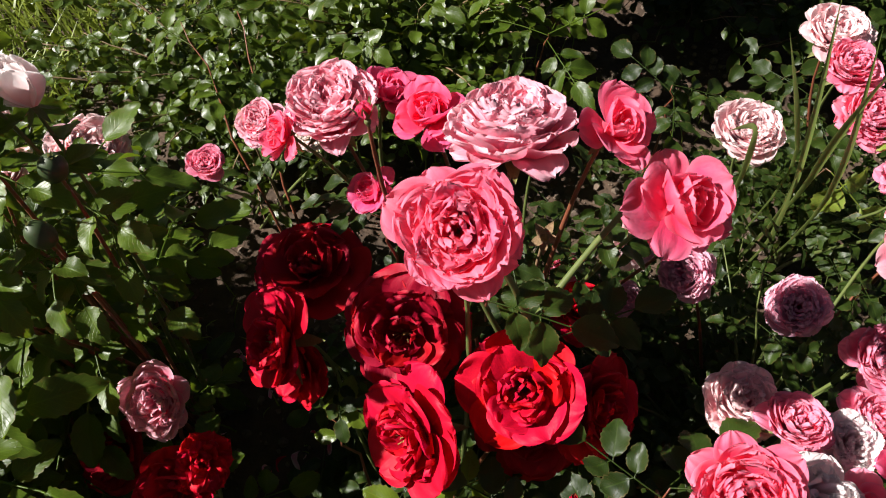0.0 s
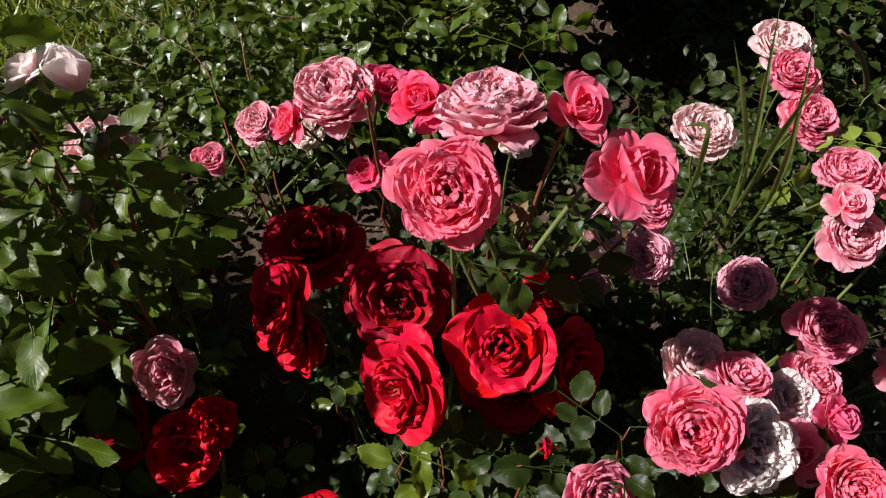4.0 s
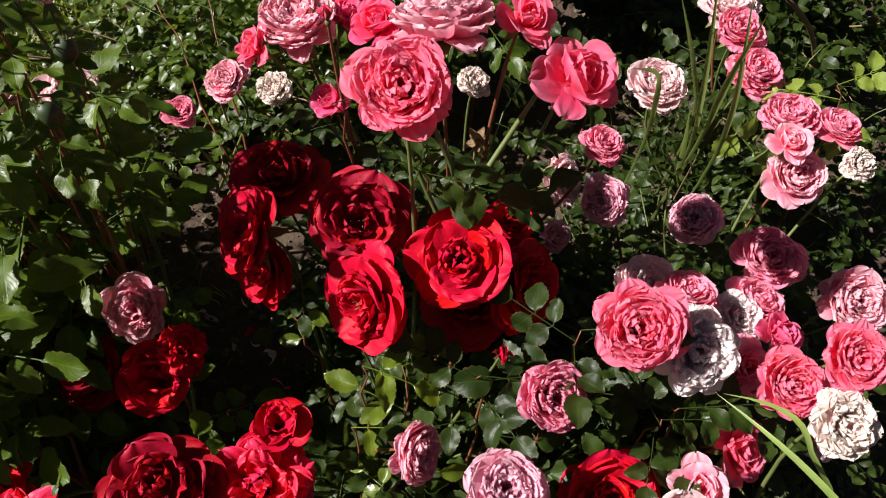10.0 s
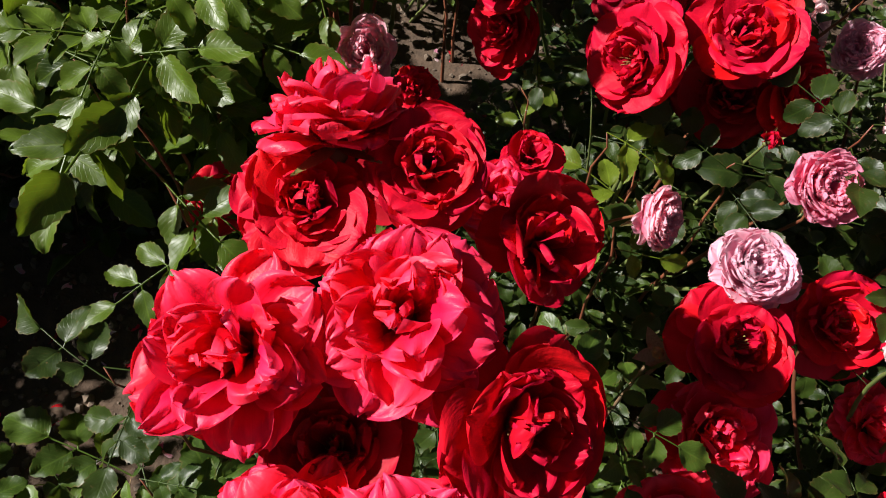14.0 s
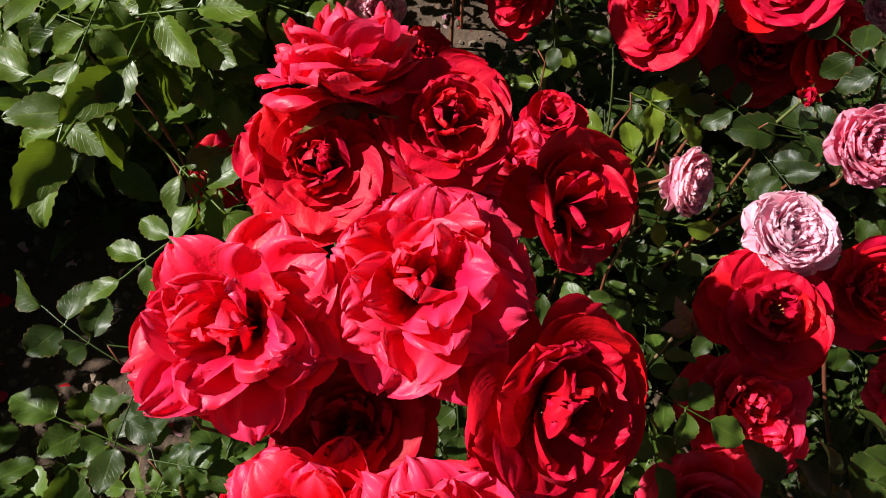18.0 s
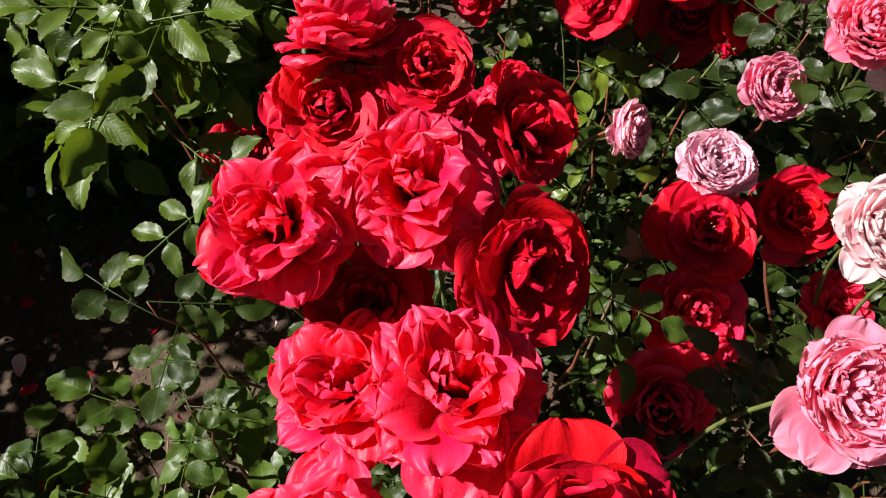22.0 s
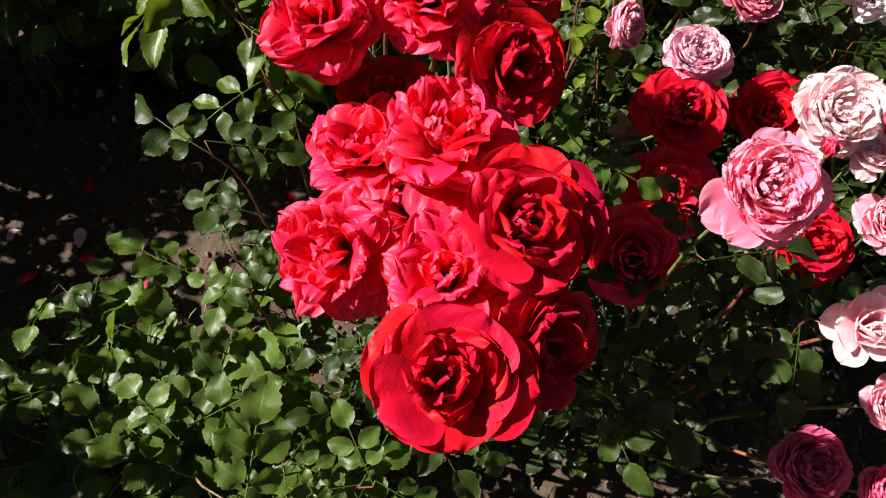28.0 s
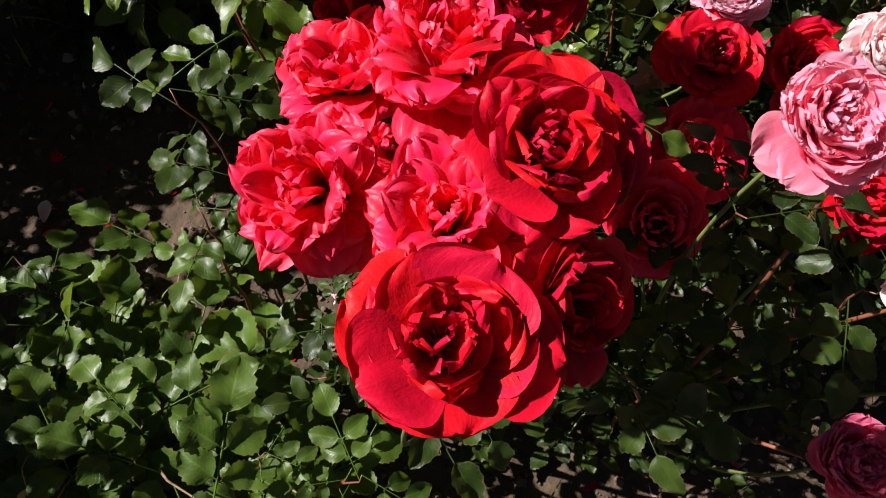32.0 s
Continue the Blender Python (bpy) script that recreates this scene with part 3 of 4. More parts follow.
bush("leafy rose bush with glossy olive leaves and reddish canes", (-0.61, 0.31), (0.22, 0.24), 0.52, 13, 6, "olive", 0.054, 51, REDCANE, plump=0.29, under=130)
bush("dense leafy rose bush with olive leaves shading the soil", (-0.66, 0.25), (0.19, 0.15), 0.60, 14, 5, "olive", 0.052, 43, REDCANE, 0.62, plump=0.29)
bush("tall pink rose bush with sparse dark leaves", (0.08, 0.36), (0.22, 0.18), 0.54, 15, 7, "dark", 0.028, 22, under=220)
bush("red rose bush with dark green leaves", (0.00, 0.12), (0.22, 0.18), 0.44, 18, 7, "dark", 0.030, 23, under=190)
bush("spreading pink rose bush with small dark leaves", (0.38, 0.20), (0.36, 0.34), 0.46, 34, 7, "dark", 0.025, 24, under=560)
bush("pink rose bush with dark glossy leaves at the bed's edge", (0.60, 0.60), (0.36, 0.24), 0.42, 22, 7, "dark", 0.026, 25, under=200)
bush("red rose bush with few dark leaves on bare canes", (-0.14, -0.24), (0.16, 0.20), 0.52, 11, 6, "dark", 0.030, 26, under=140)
bush("low rose bush with fresh matt green leaves", (-0.46, -0.48), (0.38, 0.24), 0.27, 20, 5, "fresh", 0.046, 27, BROWNCANE, 0.35, plump=0.42, under=30)
bush("small rose bush with dark leaves over open soil", (0.12, -0.26), (0.16, 0.15), 0.40, 8, 6, "dark", 0.030, 28)
bush("pink rose bush with glossy dark leaves", (0.42, -0.08), (0.22, 0.20), 0.42, 15, 7, "dark", 0.026, 29, under=80)
bush("tall shoots of a blush rose with glossy olive leaves", (-0.42, 0.34), (0.08, 0.08), 0.76, 9, 5, "olive", 0.048, 65, REDCANE, 0.55, plump=0.29)
# added as a shade caster for the red roses and the soil
bush("tall leafy rose bush added beside the blush rose to cast shade", (-0.86, 0.22), (0.15, 0.11), 0.62, 24, 10, "olive", 0.052, 44, REDCANE, 0.2, plump=0.29, joined=True)
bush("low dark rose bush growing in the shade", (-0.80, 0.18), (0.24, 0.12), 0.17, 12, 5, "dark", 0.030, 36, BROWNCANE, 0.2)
bush("dense green rose shrub behind the blooms", (-0.35, 0.90), (0.46, 0.32), 0.34, 70, 15, "bg", 0.025, 30, BROWNCANE, 0.2, joined=True)
bush("dense green rose shrub at the lawn's edge", (-0.82, 0.62), (0.34, 0.28), 0.27, 56, 15, "bg", 0.027, 31, BROWNCANE, 0.2, joined=True)
bush("dense sunlit rose shrub behind the bed", (-0.06, 1.00), (0.25, 0.30), 0.42, 70, 15, "bg", 0.031, 32, BROWNCANE, 0.2, joined=True)
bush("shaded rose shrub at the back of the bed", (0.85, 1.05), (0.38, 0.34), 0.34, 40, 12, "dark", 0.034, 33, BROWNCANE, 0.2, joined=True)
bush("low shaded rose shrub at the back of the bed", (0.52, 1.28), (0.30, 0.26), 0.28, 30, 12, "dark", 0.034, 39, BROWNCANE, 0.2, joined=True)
# next two stand out of view, added to shade soil and leaves
bush("unseen tall dark rose bush added to shade the bed from the side", (-1.34, 0.06), (0.32, 0.30), 1.02, 44, 15, "dark", 0.040, 34, BROWNCANE, 0.15, joined=True)
bush("unseen dark rose bush added to shade the bare soil", (-1.42, -0.40), (0.30, 0.30), 0.76, 56, 16, "dark", 0.040, 41, BROWNCANE, 0.15, joined=True)
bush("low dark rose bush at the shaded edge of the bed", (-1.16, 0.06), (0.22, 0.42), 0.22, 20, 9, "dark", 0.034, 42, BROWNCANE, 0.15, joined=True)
# out of view, placed to throw shade over the low fresh bush
bush("unseen dark rose bush added at the outer corner to cast shade", (-0.99, -0.62), (0.17, 0.22), 0.86, 48, 13, "dark", 0.036, 45, BROWNCANE, 0.15, joined=True)
# added to keep the sun off the back right of the bed
bush("tall dark rose shrub added behind the bed to cast shade", (0.24, 1.16), (0.14, 0.24), 0.80, 44, 13, "dark", 0.036, 46, BROWNCANE, 0.15, joined=True)
# another added sun blocker out of view, for the olive leaves
bush("unseen tall dark rose bush added to shade the left foliage", (-1.42, 0.40), (0.26, 0.20), 1.28, 66, 16, "dark", 0.040, 37, BROWNCANE, 0.15, joined=True)

# foot of each bush that a bloom may grow from
FEET = [(-0.54, 0.24), (-0.37, 0.30),  (0.08, 0.36), (0.0, 0.12), (0.38, 0.20), (0.60, 0.60), (-0.14, -0.24), (0.16, -0.30), (0.42, -0.12), (-0.35, 0.70), (-0.34, 0.10), (-0.12, -0.36)]


# ---- blooms ----
KIND = {
    # rings: family, number, foot radius, turn out in degrees, size
    "rosette": [("guard", 6, 0.06, 3, 1.00), ("ring_a", 7, 0.06, 8, 0.96), ("ring_a", 6, 0.05, 0, 0.92), ("ring_b", 7, 0.05, 0, 0.90), ("ring_c", 7, 0.05, 0, 0.90), ("ring_d", 8, 0.06, 0, 0.90), ("ring_e", 8, 0.06, 0, 0.90), ("ring_f", 7, 0.06, 0, 0.90), ("ring_g", 6, 0.05, 0, 0.90), ("ring_h", 5, 0.05, 0, 0.90), ("heart", 4, 0.03, 0, 0.90)],
    "pompom": [("quill_g", 6, 0.04, 0, 1.0), ("ring_a", 9, 0.10, 8, 1.0), ("ring_b", 10, 0.08, 4, 1.0), ("ring_c", 11, 0.07, 2, 1.0), ("ring_d", 12, 0.07, 0, 1.0), ("ring_e", 12, 0.07, 0, 1.0), ("ring_f", 10, 0.06, 0, 1.0), ("ring_g", 9, 0.06, 0, 1.0), ("ring_h", 8, 0.05, 0, 1.0), ("heart", 5, 0.03, 0, 1.0)],
    "shaggy": [("quill_g", 8, 0.04, 0, 1.0), ("quill_f", 11, 0.05, 0, 1.0), ("quill_e", 13, 0.06, 0, 1.0), ("quill_d", 14, 0.07, 0, 1.0), ("quill_c", 13, 0.07, 0, 1.0), ("quill_b", 11, 0.06, 0, 1.0), ("quill_a", 8, 0.04, 0, 1.0)],
    "ruffled": [("wide", 6, 0.04, 3, 1.0), ("wide", 5, 0.05, -10, 0.90), ("sweep", 5, 0.05, 2, 0.88), ("wave", 5, 0.06, 2, 0.84), ("fold", 5, 0.06, 0, 0.80), ("turn", 5, 0.06, 0, 0.78), ("curl", 4, 0.05, 0, 0.80)],
    "frilly": [("flop_a", 9, 0.06, 0, 1.0), ("flop_b", 10, 0.12, 0, 1.0), ("flop_c", 10, 0.15, 0, 1.0), ("flop_d", 8, 0.13, 0, 1.0), ("flop_e", 6, 0.07, 0, 1.0)],
    "loose": [("wide", 5, 0.05, -14, 1.05), ("sweep", 5, 0.06, -24, 1.0), ("flop_c", 5, 0.10, -8, 0.95), ("flop_d", 4, 0.08, -6, 0.95), ("turn", 3, 0.06, 0, 0.85)],
    "cup": [("guard", 4, 0.05, -4, 1.06), ("wide", 3, 0.06, -26, 0.92), ("wrap", 3, 0.10, 12, 1.0), ("wrap", 3, 0.08, 5, 0.95), ("wrap", 3, 0.04, -4, 0.90), ("heart", 3, 0.03, 0, 0.95)],
    "goblet": [("guard", 2, 0.10, -30, 1.25), ("wrap", 3, 0.13, -2, 2.2), ("wrap", 3, 0.09, -7, 2.15), ("heart", 4, 0.05, 0, 2.2)],
    "bud": [("wrap", 3, 0.10, -8, 1.7), ("wrap", 3, 0.05, -14, 1.6)],
}
# rings whose petals are told apart singly; the crowded ones inside them are one part
OUTER = {"rosette": 4, "pompom": 3, "shaggy": 3}
LOOK = {
    "pink": "bright pink", "hot": "hot pink", "rose": "deep pink", "coral": "coral pink", "pinkpale": "pink, pale-rimmed", "white": "nearly white blush", "blush": "pale blush", "mauve": "pale dusky mauve",
    "mauvepink": "mauve pink", "lilac": "faded lilac-white", "faded": "withering cream-pink", "red": "bright red", "rosered": "crimson, sun-bleached", "shadedred": "shade-darkened red", "pinkbud": "pink", "redbud": "red",
}
FORM = {
    "pompom": "full globular rose crowded with wavy petals", "shaggy": "overblown rose with many small bent-back petals", "rosette": "fully open rose packed with folded petals on its stem", "ruffled": "open ruffled rose with a dark hollow heart", "frilly": "overblown frilly rose with crumpled petals", "loose": "loose rose with upstanding torn petals", "cup": "cupped half-open rose with spread outer petals",
    "goblet": "half-open rose bud shaped like a goblet", "bud": "small closed rosebud in green sepals",
}


def sepal_mesh():
    if "sepal" not in CACHE:
        verts, faces = [], []
        for i in range(7):
            t = i / 6
            w = 0.13 * math.sin(math.pi * (0.12 + 0.88 * t) ** 0.8) if t < 1 else 0.004
            for s in (-1, 0, 1):
                verts.append((t * 0.8, s * w, -0.06 * t + 0.12 * t * t + 0.03 * abs(s)))
        for i in range(6):
            for s in range(2):
                a = i * 3 + s
                faces.append((a, a + 3, a + 4, a + 1))
        CACHE["sepal"] = mesh_of("sepal", verts, faces, SEPAL)
    return CACHE["sepal"]


def hip_mesh():
    if "hip" not in CACHE:
        pts = [(0, 0, -0.34 + 0.06 * i) for i in range(7)]
        CACHE["hip"] = tube("hip", pts, [0.05, 0.085, 0.12, 0.14, 0.145, 0.13, 0.10], SEPAL, 10)
    return CACHE["hip"]


def stamen_mesh():
    if "stamen" not in CACHE:
        rng, verts, faces = random.Random(3), [], []
        for i in range(26):
            a, r, h = rng.random() * 6.28, rng.uniform(0.02, 0.13), rng.uniform(0.22, 0.34)
            c = Vector((math.cos(a) * r, math.sin(a) * r, 0.1))
            tip = Vector((math.cos(a) * r * 1.7, math.sin(a) * r * 1.7, h))
            b = len(verts)
            for q in (c, tip):
                for k in range(3):
                    verts.append(q + Vector((math.cos(k * 2.1), math.sin(k * 2.1), 0)) * (0.006 if q is c else 0.013))
            faces += [(b + k, b + (k + 1) % 3, b + 3 + (k + 1) % 3, b + 3 + k) for k in range(3)] + [(b + 3, b + 4, b + 5)]
        CACHE["stamen"] = mesh_of("stamens", verts, faces, STAMEN)
    return CACHE["stamen"]


bloom_count = 0


def bloom(kind, colour, at, radius, facing, foot=None, leaves=2, seed=None):
    """One rose: petals in rings round its axis, sepals and hip below, and its stem down to the bush's foot."""
    global bloom_count
    bloom_count += 1
    rng = random.Random(seed or bloom_count * 17)
    random.seed(bloom_count)
    thing = new("rosebud" if kind == "bud" else "rose")
    at, axis = Vector(at), Vector(facing).normalized()
    thing.matrix_world = Matrix.Translation(at)
    tagged(thing, LOOK[colour] + " " + FORM[kind], "rosebud" if kind == "bud" else "rose", "blooms of the rose bed")
    turn = aim(axis, rng.random() * 6.28)
    R = radius * {"ruffled": 1.14, "frilly": 1.16, "loose": 1.0, "rosette": 1.0, "shaggy": 1.0}.get(kind, 1.0)
    lobes, inner = rng.randrange(3, 6), []
    heart_at = Vector((rng.uniform(-1, 1), rng.uniform(-1, 1), 0)) * (0.09 if kind in ("ruffled", "frilly", "loose") else 0.04) * R
    squash = Matrix.Diagonal((1, rng.uniform(0.88, 1.06), rng.uniform(0.90, 1.12) * (1.35 if kind == "goblet" else 1.0), 1))
    for ring, (family, count, foot_r, out, size) in enumerate(KIND[kind]):
        start = rng.random() * 6.28
        for i in range(count):
            a = start + (i + rng.uniform(-0.22, 0.22)) * 2 * math.pi / count
            r, spin = foot_r, 18
            if family[:4] in ("ring", "hear", "quil"):
                r += 0.03 * math.cos(lobes * a) + rng.uniform(-0.035, 0.045)
                spin = 20
            elif kind in ("ruffled", "loose", "frilly") and ring > 1:
                spin = 58
            s = size * rng.uniform(0.86, 1.10) * R
            tip = radians(out + rng.uniform(-1, 1) * {"rosette": 6, "pompom": 8, "shaggy": 9, "ruffled": 17, "loose": 24, "frilly": 15}.get(kind, 7))
            m = squash @ Matrix.Translation(heart_at * min(1.0, 0.3 * ring)) @ Matrix.Rotation(a, 4, "Z") @ Matrix.Translation((r * R, 0, 0)) @ Matrix.Rotation(tip, 4, "Y") @ Matrix.Rotation(radians(rng.uniform(-spin, spin)), 4, "Z") @ Matrix.Diagonal((s, s * rng.uniform(0.88, 1.1), s, 1))
            if ring < OUTER.get(kind, 99):
                part("petal", petal(family, colour, rng.randrange(5)), thing, turn @ m)
                continue
            v, f, uv = petal_shape(family, rng.randrange(5), True)
            m = np.array(Matrix.Scale(1 / R, 4) @ m)
            inner.append((v @ m[:3, :3].T + m[:3, 3], f, uv))
    if inner:
        n0 = np.cumsum([0] + [len(q[0]) for q in inner])
        heart = mesh_of("heart_petals", np.concatenate([q[0] for q in inner]), np.concatenate([q[1] + b for q, b in zip(inner, n0)]).tolist(), PETAL[colour], np.concatenate([q[2] for q in inner]))
        part("heart_petals", heart, thing, turn @ Matrix.Scale(R, 4), "crowded folded petals at the heart")["kind"] = "stuff"
    k = R if kind != "bud" else R * 1.5
    hip_turn = turn @ Matrix.Scale(max(k, 0.018), 4)
    hip = part("hip", hip_mesh(), thing, hip_turn)
    for i in range(5):
        tilt = rng.uniform(10, 50) if kind != "bud" else rng.uniform(-62, -48)
        part("sepal", sepal_mesh(), hip, hip_turn.inverted() @ turn @ Matrix.Rotation(i * 1.2566 + 0.3, 4, "Z") @ Matrix.Translation((0.06 * k, 0, -0.02 * k)) @ Matrix.Rotation(radians(tilt), 4, "Y") @ Matrix.Scale(max(k, 0.020), 4))
    if kind in ("ruffled", "loose"):
        part("stamen_tuft", stamen_mesh(), thing, turn @ Matrix.Scale(R, 4))["kind"] = "stuff"
    # stem
    if foot is None:
        foot = min(FEET, key=lambda q: (q[0] - at.x) ** 2 + (q[1] - at.y) ** 2)
    base = Vector((foot[0] + rng.uniform(-0.02, 0.02), foot[1] + rng.uniform(-0.02, 0.02), 0))
    base.z = soil_height(base.x, base.y) - 0.01
    neck = at - axis * R * 0.32
    pts = bezier(neck, neck - axis * 0.06 - Vector((0, 0, 0.05)), base.lerp(neck, 0.55) + Vector((rng.uniform(-.07, .07), rng.uniform(-.07, .07), 0.04)), base, 12)
    stem = part("stem", tube("stem", [p - at for p in pts], [0.0012 + 0.0019 * (i / 11) ** 0.7 for i in range(12)], rng.choice((CANE, CANE, REDCANE)), 7, 0.06), thing)
    green = "olive" if foot in ((-0.54, 0.24), (-0.37, 0.30), (-0.34, 0.10)) else "dark"
    for i in range(leaves):
        p = pts[3 + i * 2]
        az = rng.random() * 6.28
        leaf_at(stem, leaf(green, 0.028 if green == "dark" else 0.034, rng.choice((1, 2))), at, p, (math.cos(az), math.sin(az), rng.uniform(-0.4, 0.1)), (rng.uniform(-.4, .4), rng.uniform(-.4, .4), 1), rng.uniform(0.75, 1.1))
    return thing


def shoot(kind, size, tip, leaves, foot, cane=REDCANE, pairs=2, plump=0.36, seed=0):
    """A single leafy shoot of a rose, arching from the soil up to its tip."""
    rng = random.Random(str(tip) + str(seed))
    random.seed(str(tip))
    tip = Vector(tip)
    base = Vector((foot[0], foot[1], soil_height(*foot) - 0.01))
    thing = new("rose_shoot")
    thing.location = base
    tagged(thing, {"dark": "leafy shoot of dark glossy rose leaves", "olive": "reddish shoot with large glossy olive leaves", "fresh": "young shoot with fresh green rose leaves", "lime": "shoot with pale lime rose leaves", "spring": "shoot with a few sunlit yellow-green rose leaves"}[kind], "rose shoot", "leafy shoots")
    pts = bezier(base, base + Vector((0, 0, tip.z * 0.6)), base.lerp(tip, 0.7) + Vector((0, 0, tip.z * 0.25)), tip, 10)
    pts = [p + Vector((rng.uniform(-1, 1), rng.uniform(-1, 1), 0)) * 0.007 * min(1, i / 2) * (i < 9) for i, p in enumerate(pts)]
    cane_part = part("cane", tube("cane", [p - base for p in pts], [0.0034 - 0.0028 * (j / 9) ** 0.9 for j in range(10)], cane, 7, 0.08), thing)
    for j in range(leaves):
        f = 9 * (1 - 0.5 * (j + 0.15 * rng.random() * (j > 0)) / leaves)
        k = min(int(f), 8)
        p = pts[k].lerp(pts[k + 1], f - k)
        az = j * 2.4 + rng.uniform(-0.4, 0.4)
        leaf_at(cane_part, leaf(kind, size, pairs, plump), base, p, (math.cos(az), math.sin(az), rng.uniform(-0.2, 0.35)), (rng.uniform(-0.6, 0.6), rng.uniform(-0.8, 0.3), 1.0), rng.uniform(0.85, 1.15))
    return thing


bloom("goblet", "white", (-0.272, 0.312, 0.750), 0.0142, (-0.02, 0.10, 0.96))
bloom("cup", "white", (-0.297, 0.307, 0.766), 0.0250, (-0.45, 0.15, 0.85))
bloom("pompom", "blush", (-0.428, 0.520, 0.428), 0.0430, (0.40, -0.17, 0.86))
bloom("rosette", "blush", (-0.400, 0.385, 0.580), 0.0260, (-0.20, -0.30, 0.90))
bloom("rosette", "coral", (-0.289, 0.513, 0.418), 0.0225, (0.16, -0.26, 0.95))
bloom("bud", "blush", (-0.377, 0.494, 0.371), 0.0120, (0.08, 0.37, 0.92))
bloom("rosette", "pinkpale", (-0.239, 0.598, 0.394), 0.0311, (-0.24, -0.34, 0.91))
bloom("pompom", "pinkpale", (-0.086, 0.367, 0.680), 0.0395, (-0.17, -0.07, 0.98))
bloom("cup", "pink", (-0.121, 0.346, 0.675), 0.0228, (-0.77, -0.24, 0.59))
bloom("cup", "rose", (-0.046, 0.385, 0.676), 0.0285, (0.38, 0.15, 0.91))
bloom("cup", "hot", (-0.008, 0.342, 0.702), 0.0275, (-0.23, -0.23, 0.95))
bloom("pompom", "pinkpale", (0.043, 0.278, 0.752), 0.0410, (-0.02, 0.37, 0.93))
bloom("cup", "pink", (0.107, 0.284, 0.757), 0.0263, (0.27, -0.22, 0.94))
bloom("cup", "pink", (0.147, 0.245, 0.731), 0.0368, (0.22, -0.37, 0.90))
bloom("rosette", "pink", (0.009, 0.212, 0.752), 0.0380, (-0.11, -0.45, 0.88))
bloom("cup", "rose", (-0.055, 0.326, 0.625), 0.0240, (-0.52, -0.16, 0.84))
bloom("shaggy", "faded", (-0.168, 0.578, 0.399), 0.0275, (-0.25, -0.25, 0.94))
bloom("shaggy", "faded", (0.094, 0.423, 0.559), 0.0200, (0.15, -0.26, 0.95))
bloom("bud", "pinkbud", (-0.052, 0.314, 0.734), 0.0090, (-0.12, 0.23, 0.97))
bloom("rosette", "coral", (0.145, 0.400, 0.361), 0.0225, (0.48, -0.37, 0.80))
bloom("rosette", "blush", (0.229, 0.434, 0.366), 0.0378, (0.56, -0.45, 0.69))
bloom("rosette", "coral", (0.240, 0.358, 0.522), 0.0275, (0.15, -0.10, 0.98))
bloom("pompom", "mauve", (0.284, 0.374, 0.395), 0.0360, (-0.60, -0.30, 0.75))
bloom("pompom", "mauve", (0.235, 0.401, 0.277), 0.0250, (0.35, -0.51, 0.79))
bloom("pompom", "blush", (0.373, 0.548, 0.430), 0.0403, (-0.04, -0.16, 0.99))
bloom("rosette", "blush", (0.496, 0.671, 0.472), 0.0440, (-0.03, -0.14, 0.99))
bloom("rosette", "coral", (0.490, 0.608, 0.481), 0.0369, (-0.04, -0.26, 0.96))
bloom("rosette", "coral", (0.508, 0.552, 0.455), 0.0405, (0.06, -0.26, 0.96))
bloom("pompom", "coral", (0.511, 0.438, 0.481), 0.0383, (-0.13, 0.02, 0.99))
bloom("rosette", "coral", (0.566, 0.420, 0.483), 0.0343, (0.16, -0.04, 0.99))
bloom("rosette", "pinkpale", (0.504, 0.367, 0.454), 0.0385, (-0.05, -0.41, 0.91))
bloom("cup", "pinkpale", (0.484, 0.386, 0.497), 0.0275, (-0.05, -0.27, 0.96))
bloom("shaggy", "faded", (0.565, 0.355, 0.493), 0.0225, (0.04, -0.37, 0.93))
bloom("pompom", "mauve", (0.369, 0.307, 0.445), 0.0330, (-0.40, -0.30, 0.87))
bloom("pompom", "mauvepink", (0.434, 0.245, 0.455), 0.0377, (-0.20, -0.34, 0.92))
bloom("pompom", "pinkpale", (0.553, 0.215, 0.398), 0.0400, (0.04, -0.46, 0.89))
bloom("pompom", "blush", (0.273, 0.194, 0.478), 0.0356, (-0.14, 0.01, 0.99))
bloom("rosette", "coral", (0.298, 0.163, 0.512), 0.0300, (0.06, 0.20, 0.98))
bloom("rosette", "pink", (0.216, 0.099, 0.579), 0.0402, (-0.16, -0.45, 0.88))
bloom("shaggy", "lilac", (0.278, 0.095, 0.539), 0.0413, (-0.06, -0.46, 0.89))
bloom("shaggy", "lilac", (0.366, 0.160, 0.473), 0.0275, (0.04, -0.37, 0.93))
bloom("rosette", "coral", (0.393, 0.182, 0.465), 0.0313, (0.15, -0.05, 0.99))
bloom("cup", "rose", (0.400, 0.139, 0.473), 0.0272, (0.35, -0.23, 0.91))
bloom("cup", "coral", (0.361, 0.108, 0.467), 0.0275, (-0.06, -0.36, 0.93))
bloom("rosette", "pink", (0.362, 0.062, 0.533), 0.0338, (-0.06, -0.41, 0.91))
bloom("rosette", "pink", (0.391, 0.059, 0.592), 0.0307, (-0.06, -0.41, 0.91))
bloom("shaggy", "faded", (0.372, 0.010, 0.574), 0.0305, (0.04, -0.46, 0.89))
bloom("cup", "blush", (0.502, 0.073, 0.326), 0.0250, (-0.05, -0.27, 0.96))
bloom("cup", "pink", (0.362, 0.045, 0.390), 0.0391, (0.40, -0.50, 0.77))
bloom("cup", "pinkpale", (0.282, -0.014, 0.465), 0.0300, (-0.05, -0.16, 0.99))
bloom("pompom", "mauvepink", (0.138, 0.054, 0.535), 0.0323, (0.19, -0.45, 0.87))
bloom("pompom", "pinkpale", (0.012, 0.022, 0.493), 0.0305, (0.76, -0.36, 0.54))
